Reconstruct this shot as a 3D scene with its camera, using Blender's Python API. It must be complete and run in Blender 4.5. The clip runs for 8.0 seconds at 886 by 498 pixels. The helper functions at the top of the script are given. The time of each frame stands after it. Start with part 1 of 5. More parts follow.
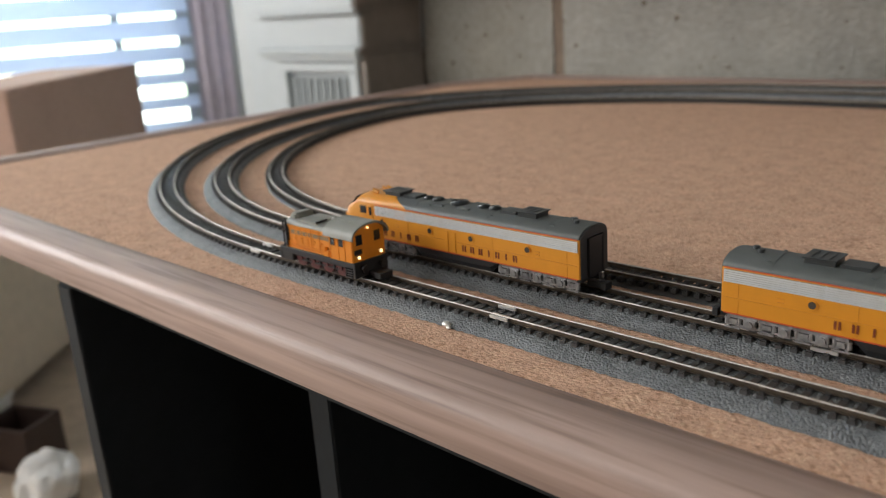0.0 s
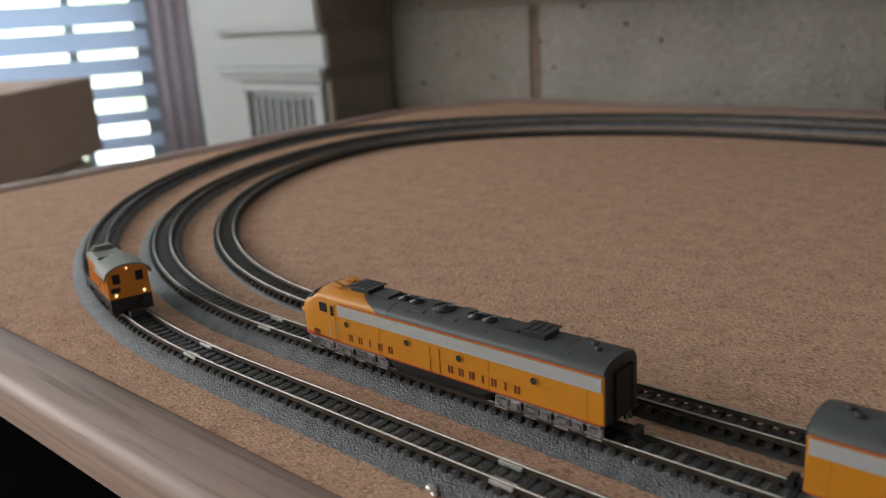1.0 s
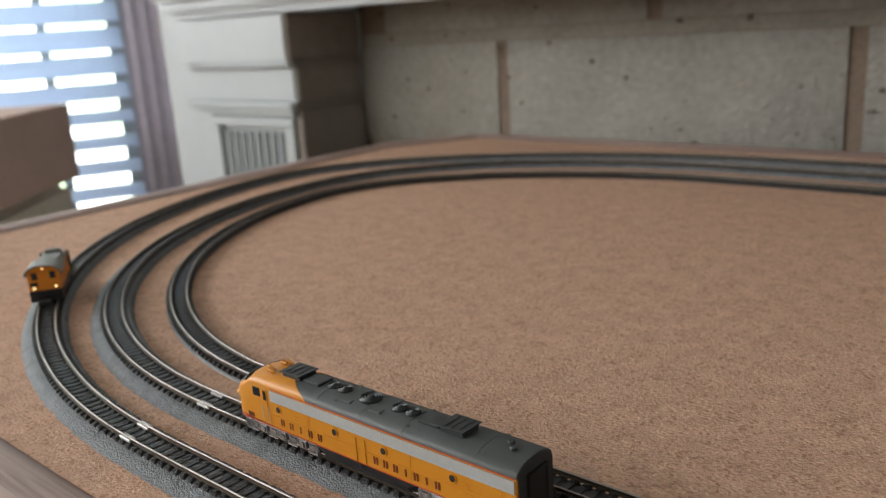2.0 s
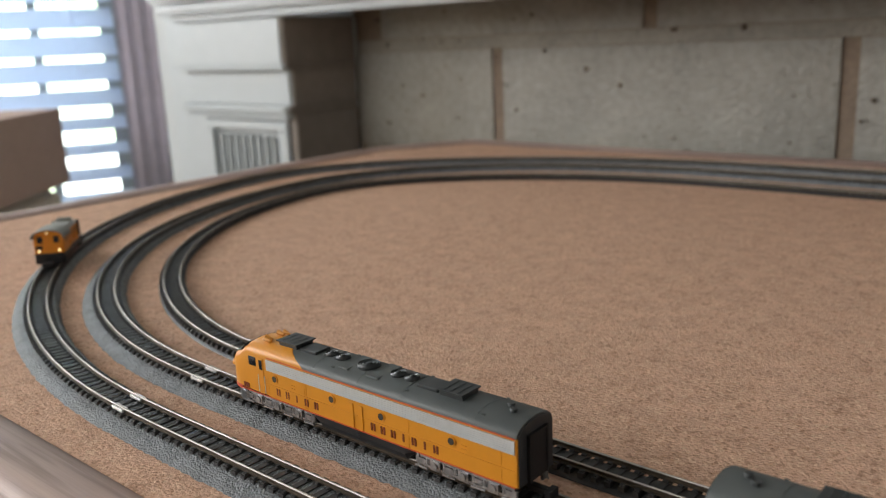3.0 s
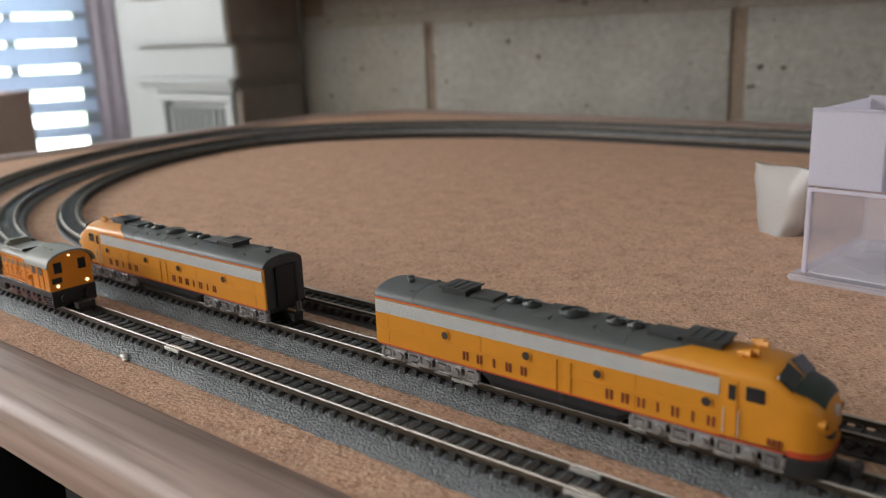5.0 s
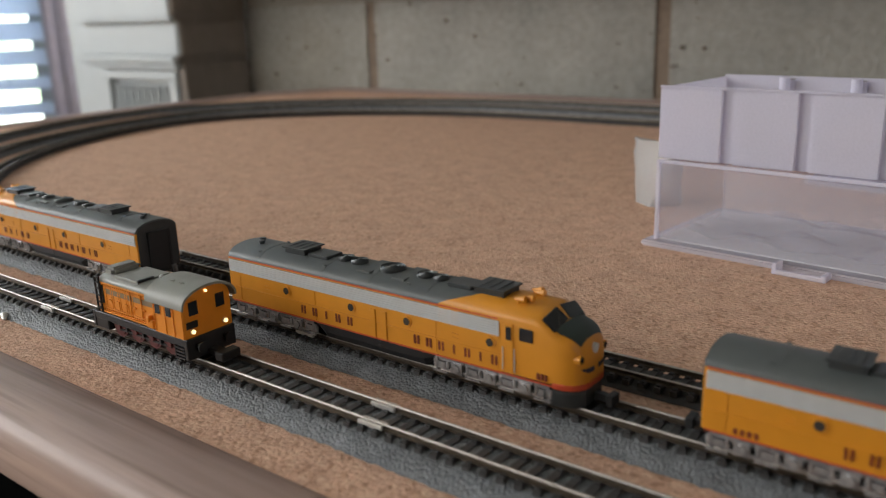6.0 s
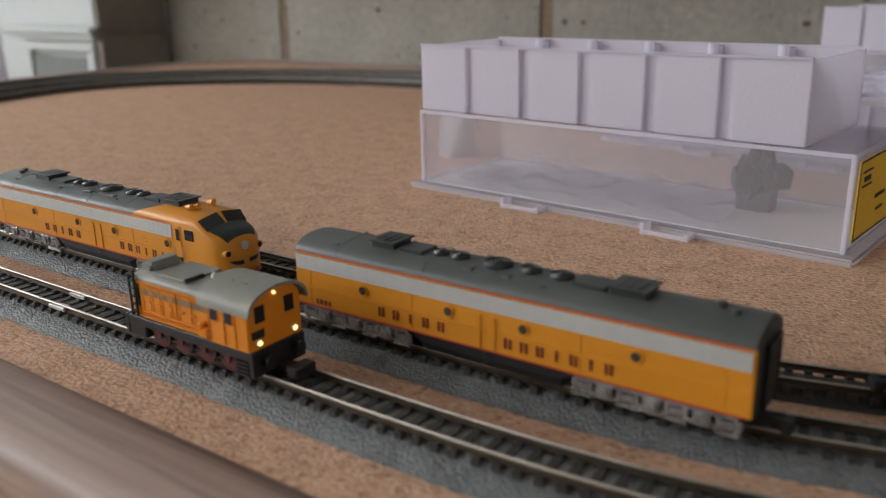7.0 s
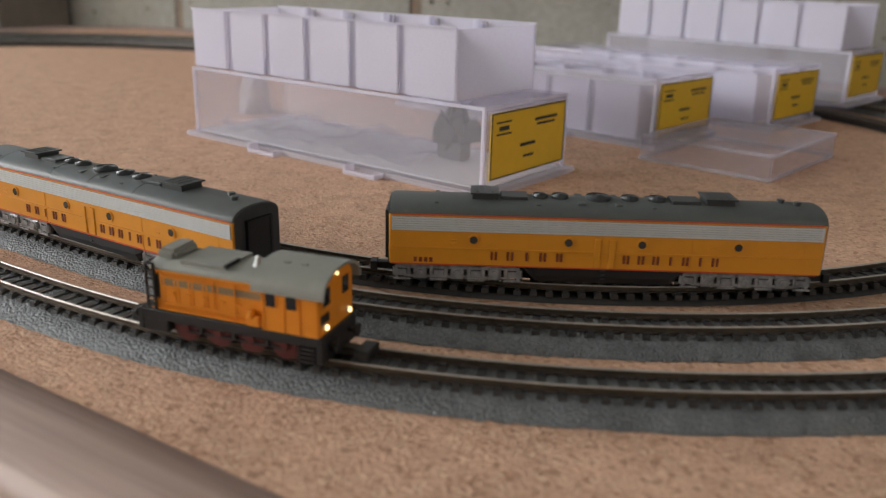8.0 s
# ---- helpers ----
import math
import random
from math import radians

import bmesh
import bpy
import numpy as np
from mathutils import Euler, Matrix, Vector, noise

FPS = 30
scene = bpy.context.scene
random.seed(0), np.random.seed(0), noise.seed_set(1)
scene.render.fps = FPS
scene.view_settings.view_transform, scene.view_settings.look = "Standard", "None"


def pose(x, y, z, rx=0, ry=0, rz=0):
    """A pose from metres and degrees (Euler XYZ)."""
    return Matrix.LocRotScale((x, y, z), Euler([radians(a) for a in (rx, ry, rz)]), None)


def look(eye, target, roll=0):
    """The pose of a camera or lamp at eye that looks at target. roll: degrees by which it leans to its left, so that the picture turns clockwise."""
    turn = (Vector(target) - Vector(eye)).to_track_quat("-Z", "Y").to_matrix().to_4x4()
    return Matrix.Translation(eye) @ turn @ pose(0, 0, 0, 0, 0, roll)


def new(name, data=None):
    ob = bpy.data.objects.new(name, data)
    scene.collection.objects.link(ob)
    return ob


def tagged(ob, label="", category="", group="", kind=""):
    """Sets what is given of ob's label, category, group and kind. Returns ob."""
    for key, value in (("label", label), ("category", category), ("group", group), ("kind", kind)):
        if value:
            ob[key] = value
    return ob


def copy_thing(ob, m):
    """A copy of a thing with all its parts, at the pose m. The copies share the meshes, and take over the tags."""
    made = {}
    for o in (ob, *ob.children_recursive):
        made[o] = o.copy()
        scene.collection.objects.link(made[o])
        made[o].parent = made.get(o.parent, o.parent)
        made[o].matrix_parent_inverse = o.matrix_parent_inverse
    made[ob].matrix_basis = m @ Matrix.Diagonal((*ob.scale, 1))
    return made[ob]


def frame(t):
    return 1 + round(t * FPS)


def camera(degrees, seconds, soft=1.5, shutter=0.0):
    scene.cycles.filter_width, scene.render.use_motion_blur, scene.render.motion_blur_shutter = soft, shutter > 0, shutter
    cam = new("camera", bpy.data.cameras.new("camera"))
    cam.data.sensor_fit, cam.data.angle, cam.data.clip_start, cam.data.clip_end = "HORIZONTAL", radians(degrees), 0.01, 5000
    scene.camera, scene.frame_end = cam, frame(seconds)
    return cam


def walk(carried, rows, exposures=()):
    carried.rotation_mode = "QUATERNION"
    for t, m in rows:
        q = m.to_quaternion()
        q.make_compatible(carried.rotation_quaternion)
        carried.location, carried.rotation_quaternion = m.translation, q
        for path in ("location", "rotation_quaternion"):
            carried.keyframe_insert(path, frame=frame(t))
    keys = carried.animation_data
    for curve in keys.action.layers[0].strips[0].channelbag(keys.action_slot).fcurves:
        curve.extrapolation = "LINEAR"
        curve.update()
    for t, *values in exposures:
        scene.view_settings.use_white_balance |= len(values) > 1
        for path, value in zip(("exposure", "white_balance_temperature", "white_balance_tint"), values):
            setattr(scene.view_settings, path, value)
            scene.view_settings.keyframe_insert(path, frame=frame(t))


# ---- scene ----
cam = camera(56.1, 8.0, soft=1.1, shutter=0.08)
PATH = [
    (0, (0.0115, 0.0031, 0.1183), (-0.1231, 0.1393, 0.0607), -3.9),
    (0.5, (-0.0121, 0.0256, 0.1231), (-0.1444, 0.1644, 0.0664), -3.7),
    (1, (-0.0471, 0.0606, 0.1338), (-0.1764, 0.2023, 0.0772), -3.6),
    (1.5, (-0.0358, 0.0709, 0.1469), (-0.1635, 0.2150, 0.0926), -3.4),
    (1.7, (-0.0321, 0.0773, 0.1595), (-0.1597, 0.2217, 0.1058), -3.7),
    (2.8, (-0.0332, 0.0774, 0.1460), (-0.1589, 0.2246, 0.0958), -2.9),
    (3, (-0.0336, 0.0714, 0.1418), (-0.1593, 0.2190, 0.0926), -2.5),
    (3.5, (-0.0212, 0.0637, 0.1419), (-0.1471, 0.2116, 0.0939), -2.1),
    (4, (-0.0026, 0.0602, 0.1350), (-0.1283, 0.2083, 0.0872), -1.7),
    (4.5, (0.0327, 0.0546, 0.1216), (-0.0918, 0.2031, 0.0721), -1.3),
    (4.7, (0.0533, 0.0599, 0.1108), (-0.0717, 0.2080, 0.0612), -1.9),
    (6, (0.1269, 0.0734, 0.1097), (0.0095, 0.2256, 0.0544), -1.8),
    (6.5, (0.1732, 0.0796, 0.1034), (0.0583, 0.2328, 0.0456), -1.7),
    (7, (0.2361, 0.0864, 0.1007), (0.1251, 0.2416, 0.0409), -1.2),
    (7.5, (0.3072, 0.0870, 0.1002), (0.2016, 0.2455, 0.0391), 0.7),
    (8, (0.3670, 0.0916, 0.0978), (0.2663, 0.2523, 0.0342), 1.4),
]
walk(cam, [(t, look(eye, target, roll)) for t, eye, target, roll in PATH],
     exposures=[(0.0, -0.07), (0.5, -0.82), (1.0, -0.67), (1.5, -0.43), (2.8, -0.14), (4.5, -0.17), (6.5, -0.25), (7.2, -0.13), (8.0, 0.15)])
# the phone's small lens: near things sharp, the wall a little soft
cam.data.dof.use_dof = True
cam.data.dof.focus_distance = 0.29
cam.data.dof.aperture_fstop = 13.0

# ---- light ----
world = bpy.data.worlds.new("sky")
scene.world = world
world.use_nodes = True
wn = world.node_tree
sky = wn.nodes.new("ShaderNodeTexSky")
sky.sky_type = "NISHITA"
sky.sun_disc = False
sky.sun_elevation = radians(38)
sky.sun_rotation = radians(300)
wn.links.new(sky.outputs[0], wn.nodes["Background"].inputs[0])
wn.nodes["Background"].inputs[1].default_value = 0.1


def fill_light(name, m, width, height, power, colour):
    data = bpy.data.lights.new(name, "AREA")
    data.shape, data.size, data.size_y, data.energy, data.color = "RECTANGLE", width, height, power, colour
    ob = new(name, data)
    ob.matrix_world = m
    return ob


# fill lamps added as unseen windows, behind the camera and to both sides
fill_light("unseen_fill_front", look((-1.5, -1.38, 0.82), (-0.3, 0.4, 0.0)), 1.7, 1.0, 31, (1.0, 0.985, 0.965))
fill_light("unseen_fill_side", look((-3.66, -0.85, 0.95), (-0.3, 0.4, 0.0)), 0.9, 1.1, 74, (0.955, 0.97, 1.0))
fill_light("unseen_fill_right", look((2.37, -0.15, 0.62), (0.3, 0.3, 0.0)), 0.9, 1.0, 5.5, (1.0, 0.93, 0.86))


# ---- materials ----
def mat(name, colour, rough=0.5, metal=0.0, spots=0.0, scale=300.0, bump=0.0, bump_scale=None, coat=0.0, alpha_mix=None, spec=0.5, second=None, stretch=None):
    """A surface with two scales of variation and fine relief; scale is in cycles per metre."""
    m = bpy.data.materials.new(name)
    m.use_nodes = True
    n, l = m.node_tree.nodes, m.node_tree.links
    b = n["Principled BSDF"]
    b.inputs["Roughness"].default_value, b.inputs["Metallic"].default_value = rough, metal
    b.inputs["Coat Weight"].default_value = coat
    b.inputs["Specular IOR Level"].default_value = spec
    tc = n.new("ShaderNodeTexCoord")
    mp = n.new("ShaderNodeMapping")
    l.new(tc.outputs["Object"], mp.inputs[0])
    if stretch:
        mp.inputs["Scale"].default_value = stretch
    a, c = n.new("ShaderNodeTexNoise"), n.new("ShaderNodeTexNoise")
    a.inputs["Scale"].default_value, c.inputs["Scale"].default_value = scale, scale / 9
    a.inputs["Detail"].default_value, c.inputs["Detail"].default_value = 5, 3
    for t in (a, c):
        l.new(mp.outputs[0], t.inputs["Vector"])
    add = n.new("ShaderNodeMath")
    add.operation = "ADD"
    l.new(a.outputs["Fac"], add.inputs[0]), l.new(c.outputs["Fac"], add.inputs[1])
    ramp = n.new("ShaderNodeMapRange")
    ramp.inputs["From Min"].default_value, ramp.inputs["From Max"].default_value = 0.65, 1.35
    l.new(add.outputs[0], ramp.inputs["Value"])
    mix = n.new("ShaderNodeMix")
    mix.data_type = "RGBA"
    dark = [v * (1 - spots) for v in colour]
    light = [min(1.0, v * (1 + spots)) for v in (second or colour)]
    mix.inputs["A"].default_value, mix.inputs["B"].default_value = (*dark, 1), (*light, 1)
    l.new(ramp.outputs[0], mix.inputs["Factor"])
    l.new(mix.outputs["Result"], b.inputs["Base Color"])
    rr = n.new("ShaderNodeMapRange")
    rr.inputs["To Min"].default_value, rr.inputs["To Max"].default_value = max(0.02, rough - 0.08), min(1.0, rough + 0.08)
    l.new(c.outputs["Fac"], rr.inputs["Value"])
    l.new(rr.outputs[0], b.inputs["Roughness"])
    if bump:
        bn = n.new("ShaderNodeTexNoise")
        bn.inputs["Scale"].default_value, bn.inputs["Detail"].default_value = bump_scale or scale, 4
        l.new(mp.outputs[0], bn.inputs["Vector"])
        bp = n.new("ShaderNodeBump")
        bp.inputs["Strength"].default_value, bp.inputs["Distance"].default_value = 0.8, bump
        l.new(bn.outputs["Fac"], bp.inputs["Height"])
        l.new(bp.outputs[0], b.inputs["Normal"])
    return m


def cork_material():
    m = mat("cork", (0.615, 0.385, 0.268), 0.85, scale=700, spots=0.2, bump=0.0010, bump_scale=750, spec=0.15)
    n, l = m.node_tree.nodes, m.node_tree.links
    b = n["Principled BSDF"]
    old = b.inputs["Base Color"].links[0].from_socket
    tc = n.new("ShaderNodeTexCoord")
    vor = n.new("ShaderNodeTexVoronoi")
    vor.inputs["Scale"].default_value = 700
    l.new(tc.outputs["Object"], vor.inputs["Vector"])
    grain = n.new("ShaderNodeSeparateColor")
    l.new(vor.outputs["Color"], grain.inputs[0])
    warp = n.new("ShaderNodeTexNoise")
    warp.inputs["Scale"].default_value, warp.inputs["Detail"].default_value = 900, 2
    l.new(tc.outputs["Object"], warp.inputs["Vector"])
    bend = n.new("ShaderNodeVectorMath")
    bend.operation = "MULTIPLY_ADD"
    bend.inputs[1].default_value = (0.0012, 0.0012, 0.0012)
    l.new(warp.outputs["Color"], bend.inputs[0]), l.new(tc.outputs["Object"], bend.inputs[2])
    l.new(bend.outputs[0], vor.inputs["Vector"])
    for k, (lo, hi, colour) in enumerate(((0.84, 0.93, (0.20, 0.095, 0.045)), (0.78, 0.92, (0.80, 0.58, 0.40)), (0.80, 0.95, (0.42, 0.22, 0.12)))):
        r = n.new("ShaderNodeMapRange")
        r.inputs["From Min"].default_value, r.inputs["From Max"].default_value = lo, hi
        r.inputs["To Max"].default_value = 0.44
        l.new(grain.outputs[k], r.inputs["Value"])
        mx = n.new("ShaderNodeMix")
        mx.data_type = "RGBA"
        l.new(r.outputs[0], mx.inputs["Factor"])
        l.new(old, mx.inputs["A"])
        mx.inputs["B"].default_value = (*colour, 1)
        old = mx.outputs["Result"]
    l.new(old, b.inputs["Base Color"])
    return m


def wood_material():
    m = mat("walnut_edging", (0.235, 0.147, 0.118), 0.50, scale=150, spots=0.32, second=(0.385, 0.275, 0.232), bump=0.00015, bump_scale=700, stretch=(0.035, 1, 1), coat=0.0)
    return wood_pores(m)


def wood_pores(m):
    """Dark broken pore lines along the grain."""
    n, l = m.node_tree.nodes, m.node_tree.links
    b = n["Principled BSDF"]
    old = b.inputs["Base Color"].links[0].from_socket
    mp = [k for k in n if k.type == "MAPPING"][0]
    tex = n.new("ShaderNodeTexNoise")
    tex.inputs["Scale"].default_value, tex.inputs["Detail"].default_value = 270, 3
    l.new(mp.outputs[0], tex.inputs["Vector"])
    r = n.new("ShaderNodeMapRange")
    r.inputs["From Min"].default_value, r.inputs["From Max"].default_value, r.inputs["To Max"].default_value = 0.53, 0.66, 0.42
    l.new(tex.outputs["Fac"], r.inputs["Value"])
    mx = n.new("ShaderNodeMix")
    mx.data_type = "RGBA"
    mx.inputs["B"].default_value = (0.085, 0.045, 0.032, 1)
    l.new(r.outputs[0], mx.inputs["Factor"]), l.new(old, mx.inputs["A"]), l.new(mx.outputs["Result"], b.inputs["Base Color"])
    return m


def clear_material(name, tint, rough, mixing, milky=0.0):
    m = bpy.data.materials.new(name)
    m.use_nodes = True
    n, l = m.node_tree.nodes, m.node_tree.links
    out, b = n["Material Output"], n["Principled BSDF"]
    b.inputs["Base Color"].default_value, b.inputs["Roughness"].default_value = (*tint, 1), rough
    tr = n.new("ShaderNodeBsdfTransparent")
    tr.inputs[0].default_value = (*[0.6 + 0.4 * v for v in tint], 1)
    mx = n.new("ShaderNodeMixShader")
    noise_tex = n.new("ShaderNodeTexNoise")
    noise_tex.inputs["Scale"].default_value = 25
    rng = n.new("ShaderNodeMapRange")
    rng.inputs["To Min"].default_value, rng.inputs["To Max"].default_value = mixing * 0.93, mixing * 1.07
    l.new(noise_tex.outputs["Fac"], rng.inputs["Value"])
    body = b.outputs[0]
    if milky:
        inner, soft = n.new("ShaderNodeBsdfTranslucent"), n.new("ShaderNodeMixShader")
        inner.inputs[0].default_value, soft.inputs[0].default_value = (*tint, 1), milky
        l.new(b.outputs[0], soft.inputs[1]), l.new(inner.outputs[0], soft.inputs[2])
        body = soft.outputs[0]
    l.new(rng.outputs[0], mx.inputs[0]), l.new(tr.outputs[0], mx.inputs[1]), l.new(body, mx.inputs[2])
    l.new(mx.outputs[0], out.inputs[0])
    return m


def glow_material(name, colour, strength):
    m = bpy.data.materials.new(name)
    m.use_nodes = True
    b = m.node_tree.nodes["Principled BSDF"]
    b.inputs["Base Color"].default_value = (*colour, 1)
    b.inputs["Emission Color"].default_value, b.inputs["Emission Strength"].default_value = (*colour, 1), strength
    return m


def garden_material():
    """Overexposed garden and sky outside the window."""
    m = bpy.data.materials.new("bright_garden")
    m.use_nodes = True
    n, l = m.node_tree.nodes, m.node_tree.links
    b = n["Principled BSDF"]
    no = n.new("ShaderNodeTexNoise")
    no.inputs["Scale"].default_value = 1.6
    ramp = n.new("ShaderNodeValToRGB")
    ramp.color_ramp.elements[0].position, ramp.color_ramp.elements[0].color = 0.35, (0.45, 0.62, 0.32, 1)
    ramp.color_ramp.elements[1].position, ramp.color_ramp.elements[1].color = 0.55, (0.92, 0.97, 1.0, 1)
    tc = n.new("ShaderNodeTexCoord")
    l.new(tc.outputs["Object"], no.inputs["Vector"])
    l.new(no.outputs["Fac"], ramp.inputs[0])
    l.new(ramp.outputs[0], b.inputs["Emission Color"])
    b.inputs["Base Color"].default_value = (0, 0, 0, 1)
    b.inputs["Emission Strength"].default_value = 6.5
    return m


CORK = cork_material()
WOOD = wood_material()
def ballast_material():
    """Grey foam moulded into small rounded stones."""
    m = mat("grey_ballast_foam", (0.138, 0.146, 0.150), 0.54, scale=1300, spots=0.45)
    n, l = m.node_tree.nodes, m.node_tree.links
    tc = n.new("ShaderNodeTexCoord")
    cells = n.new("ShaderNodeTexVoronoi")
    cells.feature = "SMOOTH_F1"
    cells.inputs["Scale"].default_value, cells.inputs["Smoothness"].default_value = 1250, 0.1
    l.new(tc.outputs["Object"], cells.inputs["Vector"])
    bp = n.new("ShaderNodeBump")
    bp.invert = True
    bp.inputs["Strength"].default_value, bp.inputs["Distance"].default_value = 0.9, 0.0006
    l.new(cells.outputs["Distance"], bp.inputs["Height"])
    l.new(bp.outputs[0], n["Principled BSDF"].inputs["Normal"])
    return m


BALLAST = ballast_material()
TIE = mat("black_sleeper_plastic", (0.034, 0.032, 0.031), 0.5, scale=500, spots=0.3)
RAIL = mat("weathered_rail_web", (0.09, 0.068, 0.048), 0.5, 0.6, scale=400, spots=0.3)
RAILHEAD = mat("polished_rail_head", (0.42, 0.39, 0.35), 0.54, 0.8, scale=400, spots=0.2)
JOINER = mat("bright_rail_joiner", (0.62, 0.60, 0.56), 0.35, 0.6, scale=400, spots=0.1)
YELLOW = mat("armour_yellow_paint", (0.65, 0.258, 0.016), 0.42, scale=200, spots=0.06, bump=0.00003, bump_scale=2500)
GREY = mat("harbour_grey_paint", (0.078, 0.086, 0.083), 0.5, scale=300, spots=0.1, bump=0.00003, bump_scale=2500)
HATCH = mat("dark_grey_hatch", (0.032, 0.036, 0.037), 0.36, scale=300, spots=0.12)
SILVER = mat("silver_grille", (0.60, 0.615, 0.615), 0.4, 0.25, scale=300, spots=0.08)
RED = mat("scarlet_line", (0.52, 0.07, 0.025), 0.45, scale=300, spots=0.06)
LETTER = mat("dark_red_lettering", (0.20, 0.04, 0.013), 0.5, scale=300, spots=0.06)
BLACK = mat("black_plastic", (0.012, 0.012, 0.013), 0.5, scale=300, spots=0.2)
ENDGREY = mat("black_car_end", (0.036, 0.037, 0.038), 0.5, scale=300, spots=0.2)
TRUCK = mat("silver_truck_plastic", (0.40, 0.39, 0.385), 0.20, 0.55, scale=600, spots=0.45, bump=0.0002, bump_scale=900)
GLASS = mat("dark_window_glass", (0.02, 0.022, 0.025), 0.08, scale=80, spots=0.1)
PORTGLASS = mat("brown_porthole_glass", (0.06, 0.05, 0.042), 0.12, scale=80, spots=0.1)
NAVY = mat("dark_blue_emblem", (0.02, 0.022, 0.05), 0.45, scale=300, spots=0.1)
GREEN = mat("dark_green_antiglare", (0.022, 0.036, 0.03), 0.5, scale=300, spots=0.1)
ORANGE = mat("orange_yellow_shunter_paint", (0.70, 0.235, 0.012), 0.42, scale=250, spots=0.08, bump=0.00004, bump_scale=1500)
ROOFGREY = mat("grey_green_roof_paint", (0.23, 0.23, 0.20), 0.5, scale=250, spots=0.1, bump=0.00003, bump_scale=1500)
STRIPE = mat("faded_grey_brown_stripe", (0.22, 0.15, 0.08), 0.5, scale=300, spots=0.15)
WHEELRED = mat("dark_red_wheel", (0.085, 0.014, 0.013), 0.45, scale=300, spots=0.2)
LAMP = glow_material("warm_lamp_glow", (1.0, 0.74, 0.32), 2.6)
TRAY = clear_material("frosted_lilac_plastic", (0.84, 0.82, 0.90), 0.28, 0.76, 0.42)
CASEFLOOR = clear_material("milky_case_floor", (0.88, 0.86, 0.85), 0.2, 0.60)
CLEAR = clear_material("clear_plastic", (0.86, 0.84, 0.90), 0.07, 0.13)
POUCH = clear_material("milky_pouch_film", (0.58, 0.55, 0.53), 0.3, 0.5)
CLEAREDGE = clear_material("clear_plastic_edge", (0.90, 0.88, 0.97), 0.10, 0.42)
LIDEDGE = clear_material("thin_clear_lid_edge", (0.88, 0.86, 0.92), 0.12, 0.26)
LABEL = mat("yellow_card_label", (0.72, 0.45, 0.025), 0.55, scale=150, spots=0.05)
INK = mat("black_ink", (0.03, 0.03, 0.025), 0.6, scale=150, spots=0.05)
FOAM = mat("white_foam_packing", (0.62, 0.62, 0.60), 0.85, scale=120, spots=0.08, bump=0.0006, bump_scale=300)
PART = mat("dark_grey_spare_part", (0.035, 0.042, 0.045), 0.5, scale=300, spots=0.15)
BRICK = mat("cream_painted_brick", (0.265, 0.25, 0.218), 0.62, scale=90, spots=0.22, bump=0.004, bump_scale=150, spec=0.35)
BEDJOINT = mat("painted_bed_mortar", (0.235, 0.215, 0.18), 0.75, scale=120, spots=0.2, bump=0.004, bump_scale=120)
MORTAR = mat("brown_mortar", (0.19, 0.14, 0.10), 0.85, scale=150, spots=0.2, bump=0.002, bump_scale=200)
PIT = mat("rusty_brick_pit", (0.12, 0.09, 0.065), 0.9, scale=200, spots=0.3)
WHITE = mat("white_gloss_paint", (0.41, 0.44, 0.445), 0.4, scale=30, spots=0.04, bump=0.0003, bump_scale=80)
SHADED_RETURN = mat("brown_shaded_return", (0.235, 0.203, 0.176), 0.75, scale=40, spots=0.15, bump=0.001, bump_scale=120)
WALL = mat("pale_grey_wall_paint", (0.44, 0.46, 0.46), 0.7, scale=60, spots=0.04, bump=0.0004, bump_scale=200)
BEIGE = mat("beige_wall_paint", (0.55, 0.47, 0.38), 0.75, scale=60, spots=0.05, bump=0.0004, bump_scale=200)
BLIND = mat("white_blind_slat", (0.72, 0.75, 0.80), 0.45, scale=40, spots=0.03)
bn, bl = BLIND.node_tree.nodes, BLIND.node_tree.links
trans = bn.new("ShaderNodeBsdfTranslucent")
trans.inputs[0].default_value = (0.70, 0.78, 0.95, 1)
blend = bn.new("ShaderNodeMixShader")
blend.inputs[0].default_value = 0.66
bl.new(bn["Principled BSDF"].outputs[0], blend.inputs[1]), bl.new(trans.outputs[0], blend.inputs[2])
bl.new(blend.outputs[0], bn["Material Output"].inputs[0])
CURTAIN = mat("mauve_grey_curtain", (0.52, 0.47, 0.55), 0.9, scale=300, spots=0.1, bump=0.001, bump_scale=400)
CARD = mat("brown_cardboard", (0.46, 0.30, 0.235), 0.8, scale=60, spots=0.1, bump=0.0004, bump_scale=150)
LAMINATE = mat("black_laminate", (0.013, 0.016, 0.019), 0.6, scale=100, spots=0.2, spec=0.2)
CARPET = mat("beige_carpet", (0.50, 0.39, 0.29), 0.95, scale=250, spots=0.2, bump=0.004, bump_scale=350)
BAG = mat("white_plastic_bag", (0.75, 0.74, 0.72), 0.35, scale=40, spots=0.06, bump=0.004, bump_scale=40)
BROWN = mat("dark_brown_leather", (0.05, 0.03, 0.024), 0.5, scale=100, spots=0.2, bump=0.001, bump_scale=300)
SOFA = mat("beige_upholstery", (0.60, 0.50, 0.39), 0.9, scale=300, spots=0.1, bump=0.001, bump_scale=500)
GARDEN = garden_material()


# ---- building helpers ----
def box(bm, x0, x1, y0, y1, z0, z1, m=None):
    vs = bmesh.ops.create_cube(bm, size=1.0)["verts"]
    t = Matrix.Translation(((x0 + x1) / 2, (y0 + y1) / 2, (z0 + z1) / 2)) @ Matrix.Diagonal((abs(x1 - x0), abs(y1 - y0), abs(z1 - z0), 1))
    bmesh.ops.transform(bm, matrix=(m @ t) if m else t, verts=vs)
    return vs


